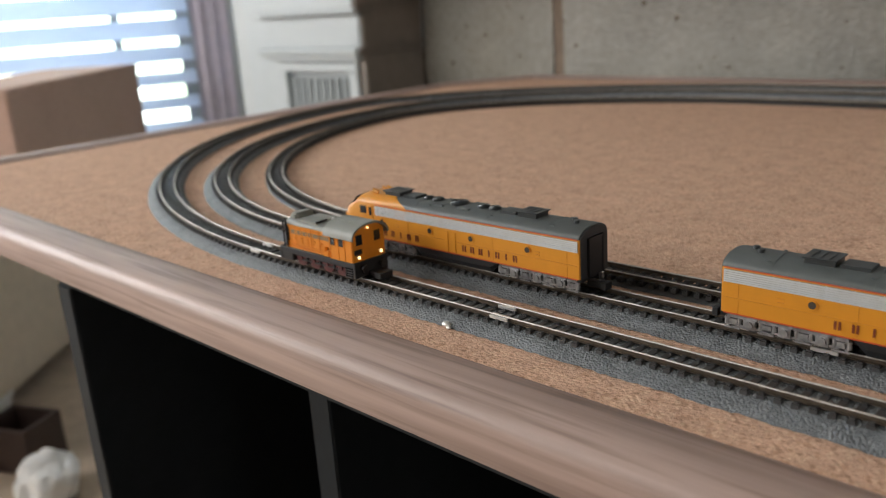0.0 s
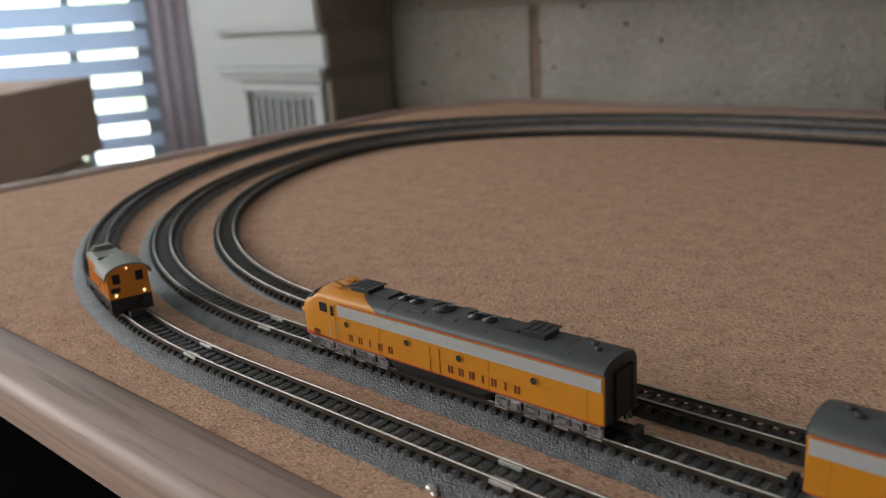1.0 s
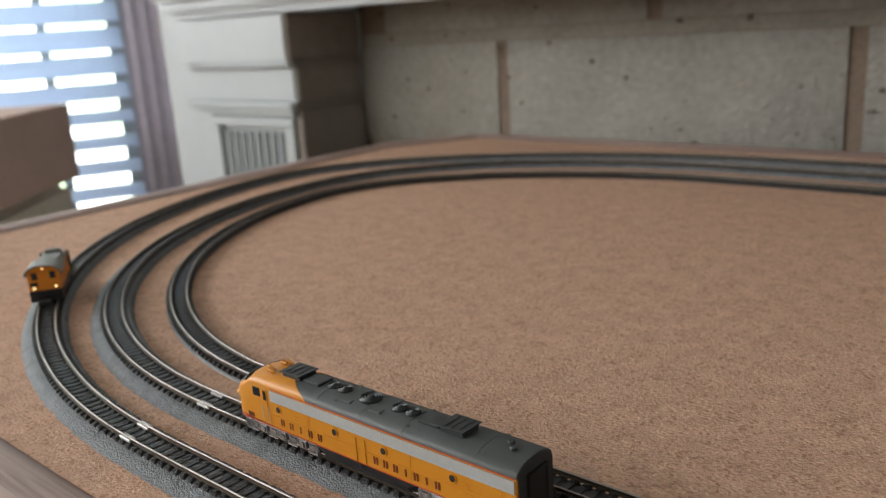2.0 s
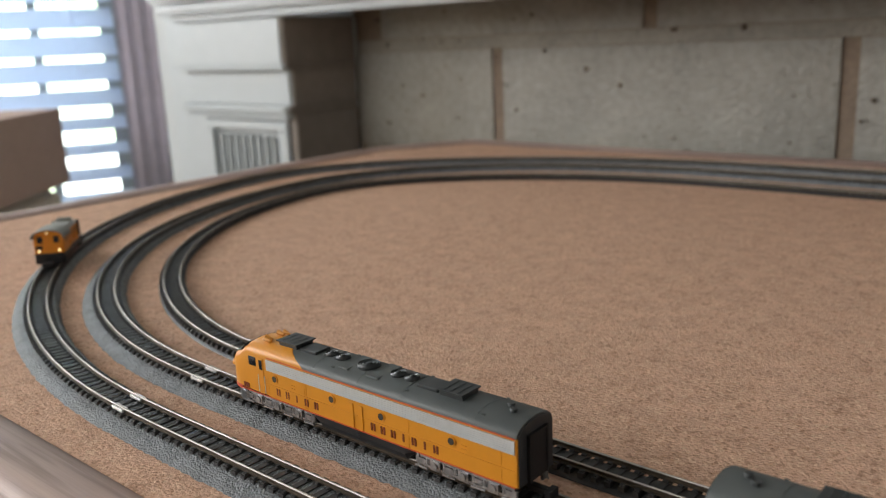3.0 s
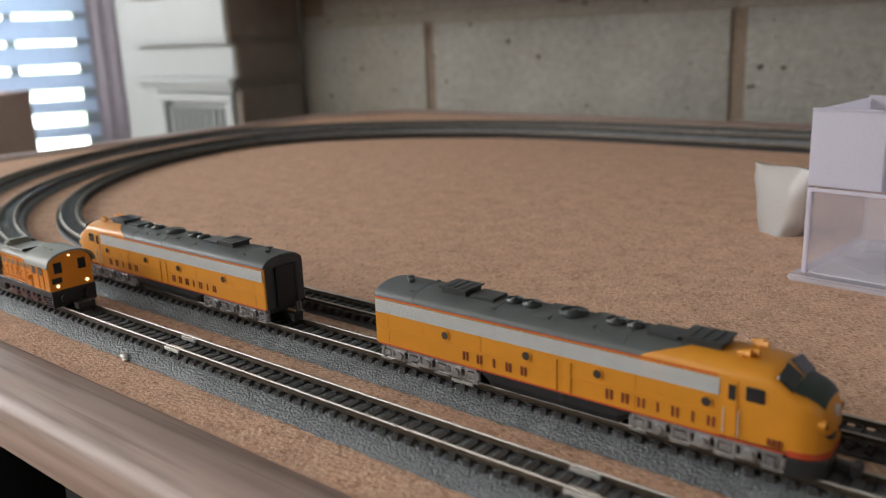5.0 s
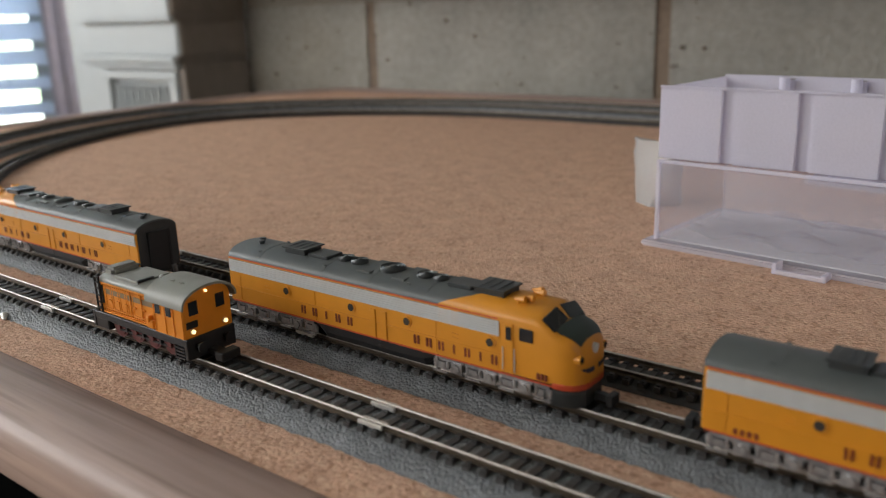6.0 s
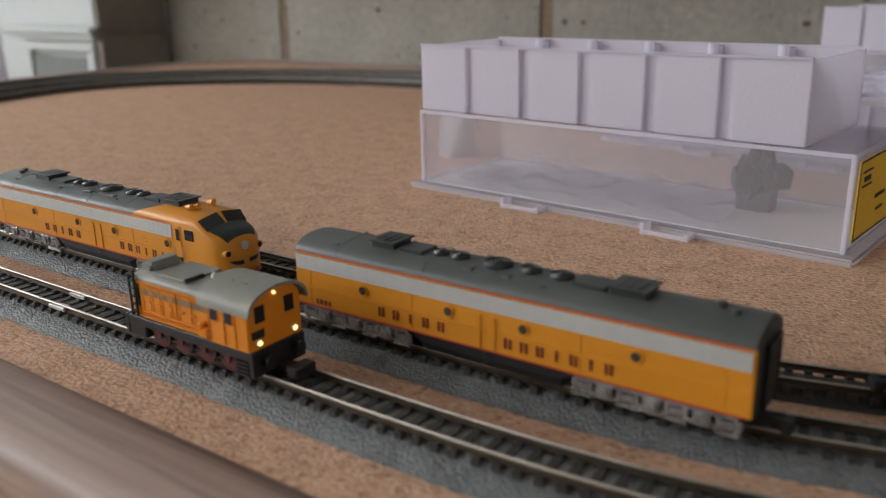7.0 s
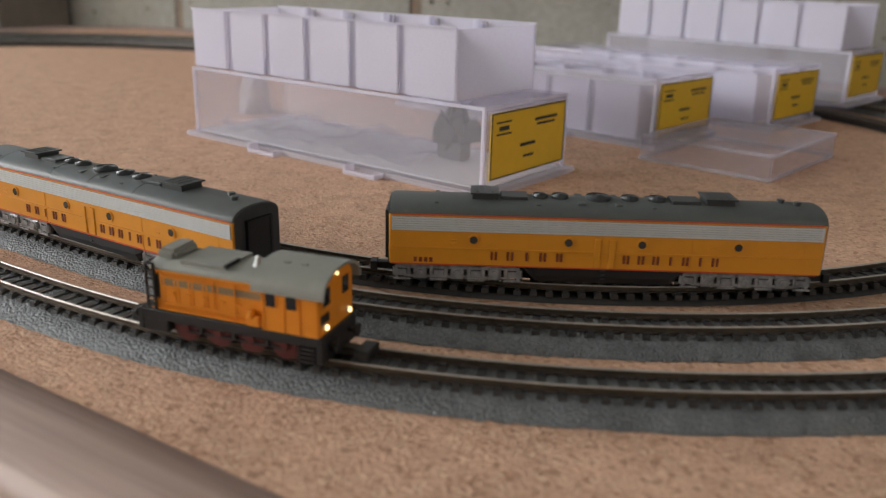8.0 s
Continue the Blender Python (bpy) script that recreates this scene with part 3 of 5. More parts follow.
def e_unit(cab, m):
    """A streamlined locomotive; x from rear to front, z up from the rail tops. cab: the lead unit with a nose, else a cabless booster."""
    L = 0.1400 if cab else 0.1325
    end = 0.1265 if cab else L
    o = thing("diesel_locomotive", "yellow and grey streamlined model diesel locomotive with a cab nose" if cab else "yellow and grey cabless model booster locomotive",
              "model locomotive", "streamlined diesel units", m)
    def P(name, bm, mat_, label="", smooth=False, parent=None):
        for v in bm.verts:
            v.co.x -= L / 2
        return part(name, bm, mat_, parent or o, label, smooth)
    # yellow body shell below the eaves
    bm = bmesh.new()
    box(bm, 0.0004, (end - 0.0004) if not cab else 0.1150, -E_W, E_W, E_Z0, E_ZE)
    bevel(bm, 0.0003)
    body = P("body", bm, YELLOW, "armour yellow body side")
    # roof
    bm = bmesh.new()
    split = 0.1090 if cab else end
    rings = []
    for x in ([0.0006, 0.0016, 0.03, 0.06, 0.0925, split] if cab else [0.0006, 0.0018, 0.03, 0.07, 0.10, split - 0.0018, split - 0.0006]):
        e = 0.0002 if x < 0.001 or (not cab and x > split - 0.001) else 0.0
        rings.append([(px, py, pz) for px, py, pz in section(x, E_W - e + 0.00005, E_ZE - 0.0001, E_ZE, E_ZT - e)])
    loft(bm, rings)
    roof = P("roof", bm, GREY, "harbour grey curved roof", True)
    # rear end (and front end of a booster)
    for xe, s in ((0.0, 1),) if cab else ((0.0, 1), (L, -1)):
        bm = bmesh.new()
        loft(bm, [[(xe + s * d, y * 0.94, z - 0.0006) for _, y, z in section(0, E_W, E_Z0 + 0.0006, E_ZE, E_ZT)] for d in (0.0001, 0.0012)])
        P("car_end", bm, ENDGREY, "black car end")
        bm = bmesh.new()
        box(bm, xe - 0.0008 * s, xe + 0.0003 * s, -0.0042, 0.0042, 0.0068, 0.0218)
        box(bm, xe - 0.0011 * s, xe, -0.0050, -0.0042, 0.0066, 0.022)
        box(bm, xe - 0.0011 * s, xe, 0.0042, 0.0050, 0.0066, 0.022)
        box(bm, xe - 0.0011 * s, xe, -0.0050, 0.0050, 0.0212, 0.022)
        P("end_door", bm, BLACK)
        bm = bmesh.new()
        box(bm, xe - 0.0046 * s, xe + 0.003 * s, -0.0012, 0.0012, 0.0016, 0.0038)
        box(bm, xe - 0.0062 * s, xe - 0.0040 * s, -0.0022, 0.0022, 0.0012, 0.0042)
        bevel(bm, 0.0002)
        P("coupler", bm, BLACK)
    x_stripe = 0.1145 if cab else L - 0.0012
    for sd in (-1, 1):
        y = sd * E_W
        def side_box(bm, x0, x1, z0, z1, d=0.00025):
            box(bm, x0, x1, y - sd * 0.0001, y + sd * d, z0, z1)
        # fluted silver band
        bm = bmesh.new()
        side_box(bm, 0.0012, x_stripe, 0.0172, 0.0216, 0.00010)
        P("intake_backing", bm, ROOFGREY)
        bm = bmesh.new()
        for k in range(6):
            z = 0.01725 + k * 0.00072
            side_box(bm, 0.0012, x_stripe, z, z + 0.00056, 0.00034)
        for k in range(15):
            x = 0.0012 + (x_stripe - 0.0018) * k / 14
            side_box(bm, x, x + 0.0004, 0.0172, 0.0216, 0.00030)
        P("side_grille", bm, SILVER, "silver fluted air intake band")
        for z0, z1 in ((0.0220, 0.0224), (0.0063, 0.0067)):
            bm = bmesh.new()
            side_box(bm, 0.0013, x_stripe + (0.018 if z0 < 0.01 and cab else 0) - 0.0004, z0, z1, 0.00014)
            P("red_line", bm, RED, "thin scarlet line")
        left = sd > 0
        if not cab:
            holes = (0.0262, 0.0550, 0.0772, 0.1062)
        elif left:
            holes = (0.0250, 0.0550, 0.0790, 0.1100)
        else:
            holes = (0.0298, 0.0592, 0.0818, 0.1115)
        for x in holes:
            bm = bmesh.new()
            disc(bm, x, y - sd * 0.0002, 0.0147, 0.00175, sd * 0.00055, 16)
            ring = P("porthole_ring", bm, YELLOW)
            bm = bmesh.new()
            disc(bm, x, y, 0.0147, 0.00120, sd * 0.00048, 14)
            P("porthole", bm, PORTGLASS, "dark round porthole", parent=ring)
        # battens and panel joints, one by one
        bm = bmesh.new()
        side_box(bm, 0.0016, x_stripe, 0.0116, 0.01195, 0.00026)
        P("batten", bm, YELLOW)
        for x in (0.0062, 0.043, 0.0925, 0.1140 if cab else 0.1262):
            bm = bmesh.new()
            side_box(bm, x - 0.0001, x + 0.0001, 0.0068, 0.0172, 0.00012)
            P("batten", bm, YELLOW)
        for x in (0.0190, 0.0985):
            for q in ((x, x + 0.0022, 0.0145, 0.01475), (x, x + 0.0022, 0.0133, 0.01355)):
                bm = bmesh.new()
                side_box(bm, *q, 0.0004)
                P("grab_step", bm, YELLOW)
        xd = (holes[1] + holes[2]) / 2
        for x in (xd - 0.0032, xd + 0.0012):
            bm = bmesh.new()
            side_box(bm, x, x + 0.0020, 0.0068, 0.0160, 0.00034)
            bevel(bm, 0.00015)
            P("body_door", bm, YELLOW)
        bm = bmesh.new()
        for z in (0.0030, 0.0043, 0.0056):
            side_box(bm, xd - 0.0006, xd + 0.0006, z, z + 0.0004, 0.0002)
        P("step", bm, HATCH)
        # lettering as plain bars
        if left and cab:
            words = ((0.1084, 5, -0.0052), (0.0592, 7, -0.0046))
        elif cab:
            words = ((0.0374, 5, 0.0052), (0.0852, 7, 0.0046))
        else:
            words = ((0.0325, 5, 0.0050), (0.0728, 7, 0.0045))
        for x0, n, dx in words:
            for k in range(n):
                x = x0 + k * dx
                bm = bmesh.new()
                narrow = (n == 5 and k == 2) or (n == 7 and k in (3, 5))
                for q in (0.0,) if narrow else (-0.00066, 0.00066):
                    side_box(bm, x + q - 0.00034, x + q + 0.00034, 0.0084, 0.0111, 0.00024)
                P("lettering_bar", bm, LETTER, "dark red lettering drawn as bars")
        bm = bmesh.new()
        xn = 0.008
        if not cab:
            for k in range(4):
                side_box(bm, xn + k * 0.0016, xn + k * 0.0016 + 0.0010, 0.0072, 0.0087, 0.00012)
        else:
            for k in range(3):
                side_box(bm, 0.1263 + k * 0.0012, 0.1263 + k * 0.0012 + 0.0008, 0.0074, 0.0092, 0.00024)
        P("number_bar", bm, LETTER)
        # bogies: equaliser frame, axle boxes, springs and brake rods
        for xc in (0.0215, 0.1105 if cab else 0.1100):
            bm = bmesh.new()
            def yb(x0, x1, d0, d1, z0, z1):
                y0, y1 = sorted((sd * d0, sd * d1))
                box(bm, x0, x1, y0, y1, z0, z1)
            yb(xc - 0.0185, xc + 0.0185, 0.0068, 0.0084, 0.0046, 0.0057)
            yb(xc - 0.0165, xc + 0.0165, 0.0068, 0.0086, 0.0018, 0.0026)
            for k in (-1, 0, 1):
                xx = xc + k * 0.0115
                yb(xx - 0.0020, xx + 0.0020, 0.0068, 0.0089, 0.0016, 0.0050)
                disc(bm, xx, sd * 0.0086, 0.0033, 0.0013, sd * 0.0009, 10)
                yb(xx - 0.0026, xx + 0.0026, 0.0070, 0.0087, 0.0049, 0.0060)
            for k in (-1.5, -0.5, 0.5, 1.5):
                xx = xc + k * 0.0115
                yb(xx - 0.0015, xx + 0.0015, 0.0068, 0.0086, 0.0022, 0.0042)
                for u in (-0.0022, 0.0022):
                    rod(bm, (xx + u, sd * 0.0080, 0.0022), (xx + u, sd * 0.0080, 0.0048), 0.0007, 8)
                rod(bm, (xx - 0.0026, sd * 0.0088, 0.0013), (xx + 0.0026, sd * 0.0088, 0.0013), 0.0004, 6)
            yb(xc - 0.0192, xc - 0.0183, 0.0066, 0.0086, 0.0012, 0.0057)
            yb(xc + 0.0183, xc + 0.0192, 0.0066, 0.0086, 0.0012, 0.0057)
            P("bogie_frame", bm, TRUCK, "silver grey bogie side frame")
            for k in (-1, 0, 1):
                bm = bmesh.new()
                xx = xc + k * 0.0115
                disc(bm, xx, sd * 0.0044, 0.0030, 0.0034, sd * 0.0012, 18)
                P("wheel", bm, HATCH, "dark metal wheel")
    # fuel tank and underframe
    bm = bmesh.new()
    sec = [(-0.0088, 0.0064), (-0.0088, 0.0036), (-0.0076, 0.0012), (-0.0052, 0.0004), (0.0052, 0.0004), (0.0076, 0.0012), (0.0088, 0.0036), (0.0088, 0.0064)]
    mid = 0.0665
    loft(bm, [[(x, a * f, 0.0064 + (b - 0.0064) * g) for a, b in sec] for x, f, g in ((mid - 0.0245, 0.95, 0.3), (mid - 0.0205, 1, 1), (mid + 0.0205, 1, 1), (mid + 0.0245, 0.95, 0.3))])
    P("fuel_tank", bm, BLACK, "black fuel tank")
    bm = bmesh.new()
    box(bm, 0.003, L - (0.014 if cab else 0.003), -0.0064, 0.0064, 0.0036, 0.0065)
    P("underframe", bm, BLACK)
    # roof fittings
    zr = E_ZT
    def hatch(x0, x1, w, z1, over=0.0):
        bm = bmesh.new()
        box(bm, x0, x1, -w, w, zr - 0.0022, z1)
        if over:
            box(bm, x0 - over, x1 + over, -w - 0.0009, w + 0.0009, z1 + 0.0001, z1 + 0.0006)
            for k in range(3):
                box(bm, x0 + (x1 - x0) * (0.2 + 0.3 * k) - 0.0003, x0 + (x1 - x0) * (0.2 + 0.3 * k) + 0.0003, -w, w, z1 + 0.0007, z1 + 0.00085)
        bevel(bm, 0.00025)
        P("roof_hatch", bm, HATCH, "dark grey raised roof hatch")
    if cab:
        hatch(0.1025, 0.1125, 0.0040, zr + 0.0013, 0.0006)
        hatch(0.0925, 0.1012, 0.0037, zr + 0.0008)
        hatch(0.0350, 0.0440, 0.0037, zr + 0.0008)
        hatch(0.0245, 0.0338, 0.0040, zr + 0.0013, 0.0006)
        fans = ((0.0878, 0.0021), (0.0820, 0.0024), (0.0690, 0.0036), (0.0550, 0.0025), (0.0490, 0.0023))
        stacks = (0.0070, 0.0098)
        panels = ((0.0590, 0.0645), (0.0735, 0.0785))
    else:
        hatch(0.0255, 0.0332, 0.0040, zr + 0.0013, 0.0006)
        hatch(0.0342, 0.0425, 0.0037, zr + 0.0007)
        hatch(0.0865, 0.0955, 0.0037, zr + 0.0007)
        hatch(0.0968, 0.1055, 0.0040, zr + 0.0013, 0.0006)
        fans = ((0.0465, 0.0021), (0.0525, 0.0023), (0.0643, 0.0034), (0.0740, 0.0024), (0.0825, 0.0026))
        stacks = (0.1210, 0.1250)
        panels = ((0.0575, 0.0600), (0.0690, 0.0710))
    for f, r in fans:
        r *= 1.15
        bm = bmesh.new()
        ringp = ((1.0, -0.0006), (1.0, 0.0006), (0.92, 0.0010), (0.84, 0.0006), (0.74, 0.0011), (0.62, 0.0007), (0.48, 0.0012), (0.34, 0.0008), (0.2, 0.0013), (0.06, 0.0013))
        loft(bm, [[(f + r * q * math.cos(math.pi * k / 11), r * q * math.sin(math.pi * k / 11), zr + z) for k in range(22)] for q, z in ringp])
        P("roof_fan", bm, HATCH, "round radiator fan")
    for k, f in enumerate(stacks):
        bm = bmesh.new()
        yy = 0.0014 * (-1) ** k
        rod(bm, (f, yy, zr - 0.0005), (f, yy, zr + 0.0007), 0.0010, 12)
        rod(bm, (f, yy, zr + 0.0007), (f, yy, zr + 0.0011), 0.0013, 12, 0.0010)
        P("vent_stack", bm, HATCH)
    bm = bmesh.new()
    for f0, f1 in panels:
        box(bm, f0, f1, -0.0062, 0.0062, zr - 0.0022, zr - 0.0002)
    bevel(bm, 0.0002)
    P("roof_panel", bm, GREY)
    # thin raised seams over the roof and small lifting lugs
    for f in (0.0165, 0.0465, 0.0665, 0.0885):
        bm = bmesh.new()
        loft(bm, [[(px, py, pz) for px, py, pz in section(f + d, E_W + 0.00012, E_ZE, E_ZE, E_ZT + 0.00012)] for d in (-0.00015, 0.00015)])
        P("roof_seam", bm, GREY, parent=roof)
    for f in (0.0140, 0.0450, 0.0800):
        for sd in (-1, 1):
            bm = bmesh.new()
            box(bm, f, f + 0.0012, sd * 0.0066 - 0.00025, sd * 0.0066 + 0.00025, E_ZE + 0.0020, E_ZE + 0.0034)
            P("lifting_lug", bm, GREY, parent=roof)
    if not cab:
        return o
    # cab, windscreen and nose
    st = [(0.0935, E_W + 0.00012, E_ZE, E_ZT + 0.00014), (0.1150, E_W + 0.00006, E_ZE, E_ZT + 0.00008), (0.1255, E_W - 0.0001, E_ZE, E_ZT - 0.0002), (0.1276, 0.0094, 0.0217, E_ZT - 0.0009),
          (0.1310, 0.0093, 0.0196, 0.0224), (0.1322, 0.0092, 0.0188, 0.0220), (0.1348, 0.0089, 0.0180, 0.0215), (0.1370, 0.0081, 0.0168, 0.0206), (0.1386, 0.0070, 0.0153, 0.0190),
          (0.1396, 0.0058, 0.0134, 0.0169), (0.1402, 0.0046, 0.0114, 0.0145), (0.1404, 0.0036, 0.0098, 0.0126)]
    st = [(x if x < 0.1310 else 0.1310 + (x - 0.1310) * 0.85, w, ze, zt) for x, w, ze, zt in st]   # blunt nose
    bm = bmesh.new()
    rings = [section(x, w, E_Z0 + 0.0006, ze, zt, 2.4 if x > 0.12 else 2.2) for x, w, ze, zt in st]
    rings[0] = [(x + 0.0125 * max(0.0, (z - E_ZE) / (E_ZT - E_ZE)) ** 1.6, y, z) for x, y, z in rings[0]]
    loft(bm, rings)
    nose = P("cab_and_nose", bm, YELLOW, "yellow cab and rounded nose", True)
    bm = bmesh.new()
    loft(bm, [section(x, w + 0.00012, E_Z0 - 0.0006, E_Z0 + 0.0008, E_Z0 + 0.0016, 6.0) for x, w, ze, zt in st if x > 0.128])
    P("red_band", bm, RED, "scarlet band round the nose foot", parent=nose)
    bm = bmesh.new()
    loft(bm, [section(x, w * 0.96, 0.0004, 0.0040, 0.0058, 5.0) for x, w in ((0.1280, 0.0090), (0.1330, 0.0086), (0.1365, 0.0070), (0.1384, 0.0048))])
    P("pilot", bm, HATCH, "dark grey pilot", True)
    # dark green panel over the nose top
    bm = bmesh.new()
    rings = []
    for x, w, ze, zt in st[4:9]:
        rings.append([(px + 0.00005, py, pz + 0.00016) for px, py, pz in section(x, w + 0.0001, E_Z0, ze, zt, 2.4)[5:14]])
    loft(bm, rings, closed=False, caps=False)
    P("antiglare_panel", bm, GREEN, "dark green anti-glare panel", True, nose)
    slope = math.degrees(math.atan2(0.0224 - 0.0254, 0.1310 - 0.1276))
    for sd in (-1, 1):
        bm = bmesh.new()
        vs = box(bm, -0.0024, 0.0024, -0.0040, 0.0040, -0.0006, 0.0003)
        bevel(bm, 0.0002)
        bmesh.ops.transform(bm, matrix=Matrix.Translation((0.1292, sd * 0.0045, 0.0235)) @ pose(0, 0, 0, -10 * sd, -slope, -10 * sd), verts=bm.verts)
        P("windscreen", bm, GLASS, "dark glossy windscreen pane", parent=nose)
        bm = bmesh.new()
        y = sd * E_W
        box(bm, 0.1208, 0.1252, y - sd * 0.0002, y + sd * 0.0002, 0.0172, 0.0209)
        bevel(bm, 0.0002)
        P("cab_window", bm, GLASS, "dark cab side window", parent=nose)
        bm = bmesh.new()
        box(bm, 0.1163, 0.1190, y - sd * 0.0002, y + sd * 0.0003, 0.0070, 0.0216)
        bevel(bm, 0.0001)
        door = P("cab_door", bm, YELLOW, parent=nose)
        bm = bmesh.new()
        box(bm, 0.1168, 0.1185, y, y + sd * 0.00042, 0.0168, 0.0206)
        P("door_window", bm, GLASS, parent=nose)
        bm = bmesh.new()
        for xx in (0.1158, 0.1195):
            rod(bm, (xx, y + sd * 0.0004, 0.0078), (xx, y + sd * 0.0004, 0.0145), 0.00016, 5)
        P("grab_iron", bm, SILVER, parent=nose)
        bm = bmesh.new()
        disc(bm, 0.1352, sd * 0.0066, 0.0145, 0.0013, 0.0030, 14, "X")
        nb = P("number_board", bm, YELLOW, "oval number board on the nose", parent=nose)
        bm = bmesh.new()
        disc(bm, 0.1382, sd * 0.0066, 0.0145, 0.0009, 0.0002, 12, "X")
        P("number_glass", bm, GLASS, parent=nose)
        # winged emblem as a plain dark shape that follows the nose
        bm = bmesh.new()
        wing = ((0.1389, 0.0064, 0.0116, 0.0118), (0.1394, 0.0058, 0.0112, 0.0118), (0.1399, 0.0048, 0.0106, 0.0117), (0.1401, 0.0036, 0.0102, 0.0116), (0.1401, 0.0012, 0.0100, 0.0114))
        loft(bm, [[(x - 0.0010, sd * yy, z0), (x - 0.0010, sd * yy, z1), (x - 0.0019, sd * (yy - 0.0002), z1), (x - 0.0019, sd * (yy - 0.0002), z0)] for x, yy, z0, z1 in wing])
        P("emblem_wing", bm, NAVY, "dark wing shaped emblem", parent=nose)
        # three-chime horns
        for k in range(2):
            bm = bmesh.new()
            xx, yy = 0.1195 - 0.0016 * k, sd * (0.0030 + 0.0016 * k)
            rod(bm, (xx - 0.0014, yy, zr + 0.0006), (xx + 0.0020, yy, zr + 0.0009), 0.0004, 8, 0.0010)
            rod(bm, (xx - 0.0003, yy, zr - 0.0014), (xx - 0.0003, yy, zr + 0.0007), 0.0004, 6)
            P("horn", bm, YELLOW, parent=nose)
    bm = bmesh.new()
    disc(bm, 0.1376, 0, 0.0160, 0.0014, 0.0014, 14, "X")
    P("headlight", bm, SILVER, "silver headlight", parent=nose)
    bm = bmesh.new()
    box(bm, 0.1390, 0.1440, -0.0011, 0.0011, 0.0014, 0.0036)
    box(bm, 0.1430, 0.1450, -0.0022, 0.0022, 0.0010, 0.0040)
    bevel(bm, 0.0002)
    P("coupler", bm, BLACK)
    return o


def build_shunter():
    """Origin at mid-length on the rail tops; the cab end looks to +x."""
    o = thing("shunting_locomotive", "small orange model shunting locomotive with grey roof and lit lamps", "model locomotive")
    def P(name, bm, mat_, label="", smooth=False, parent=None):
        for v in bm.verts:
            v.co.x = v.co.x * 1.05 + 0.0002
        return part(name, bm, mat_, parent or o, label, smooth)
    W, HW = 0.0090, 0.0077
    # frame
    bm = bmesh.new()
    box(bm, -0.0265, 0.0235, -0.0091, 0.0091, 0.0048, 0.0074)
    box(bm, -0.0265, -0.0250, -0.0092, 0.0092, 0.0016, 0.0076)
    box(bm, 0.0224, 0.0240, -0.0093, 0.0093, 0.0006, 0.0075)
    bevel(bm, 0.0002)
    P("frame", bm, BLACK, "black running frame")
    bm = bmesh.new()
    box(bm, -0.0235, 0.0215, -0.0060, 0.0060, 0.0016, 0.0047)
    P("gearbox", bm, BLACK)
    for sd in (-1, 1):
        y = sd * 0.0060
        bm = bmesh.new()
        box(bm, -0.0252, -0.0180, sd * 0.0076 - 0.0014, sd * 0.0076 + 0.0014, 0.0014, 0.0052)
        bevel(bm, 0.0003)
        P("tank", bm, BLACK)
        for xw in (-0.0135, -0.0045, 0.0045, 0.0135):
            bm = bmesh.new()
            disc(bm, xw, y, 0.0036, 0.0039, sd * 0.0014, 22)
            disc(bm, xw, y + sd * 0.0014, 0.0036, 0.0030, sd * 0.0003, 20)
            disc(bm, xw, y + sd * 0.0016, 0.0036, 0.0011, sd * 0.0008, 10)
            P("wheel", bm, WHEELRED, "dark red spoked wheel")
        bm = bmesh.new()
        for xx in (-0.0090, 0.0, 0.0090):
            box(bm, xx - 0.0004, xx + 0.0004, sd * 0.0074, sd * 0.0084, 0.0026, 0.0050)
        box(bm, -0.0168, 0.0170, sd * 0.0080, sd * 0.0086, 0.0044, 0.0052)
        P("outside_frame", bm, BLACK)
        bm = bmesh.new()
        box(bm, -0.0140, 0.0140, y + sd * 0.0018 - 0.0002, y + sd * 0.0018 + 0.0002, 0.0022, 0.0030)
        P("coupling_rod", bm, BLACK)
        bm = bmesh.new()
        for k in range(4):
            box(bm, 0.0180, 0.0222, sd * 0.0076, sd * 0.0094, 0.0006 + 0.0011 * k, 0.0012 + 0.0011 * k)
        box(bm, 0.0178, 0.0182, sd * 0.0074, sd * 0.0094, 0.0004, 0.0048)
        P("cab_step", bm, BLACK)
        for xb, s in ((-0.0265, -1), (0.0238, 1)):
            bm = bmesh.new()
            rod(bm, (xb, sd * 0.0052, 0.0046), (xb + s * 0.0022, sd * 0.0052, 0.0046), 0.0008, 10)
            rod(bm, (xb + s * 0.0022, sd * 0.0052, 0.0046), (xb + s * 0.0027, sd * 0.0052, 0.0046), 0.0018, 14)
            P("buffer", bm, BLACK)
    for x0, x1 in ((-0.0325, -0.0262), (0.0236, 0.0322)):
        bm = bmesh.new()
        a = x0 - 0.0006 if x0 < 0 else x1 - 0.0030
        box(bm, x0, x1, -0.0018, 0.0018, 0.0006, 0.0026)
        box(bm, a, a + 0.0036, -0.0036, 0.0036, 0.0004, 0.0032)
        bevel(bm, 0.0003)
        P("coupler", bm, BLACK)
    # hood
    bm = bmesh.new()
    box(bm, -0.0228, 0.0086, -HW, HW, 0.0074, 0.0182)
    bevel(bm, 0.0003)
    hood = P("hood", bm, ORANGE, "orange engine hood")
    bm = bmesh.new()
    loft(bm, [section(x, HW + 0.0001, 0.0181, 0.0184, zt, 3.0, 11) for x, zt in ((-0.0230, 0.0201), (-0.0226, 0.0205), (0.0086, 0.0205))])
    hr = P("hood_roof", bm, ROOFGREY, "grey-green hood roof", True)
    bm = bmesh.new()
    box(bm, -0.0226, -0.0172, -0.0052, 0.0052, 0.0195, 0.0227)
    bevel(bm, 0.0010, 2)
    P("radiator_box", bm, ROOFGREY, "", True, hr)
    bm = bmesh.new()
    box(bm, -0.0150, -0.0022, -0.0062, 0.0062, 0.0195, 0.0209)
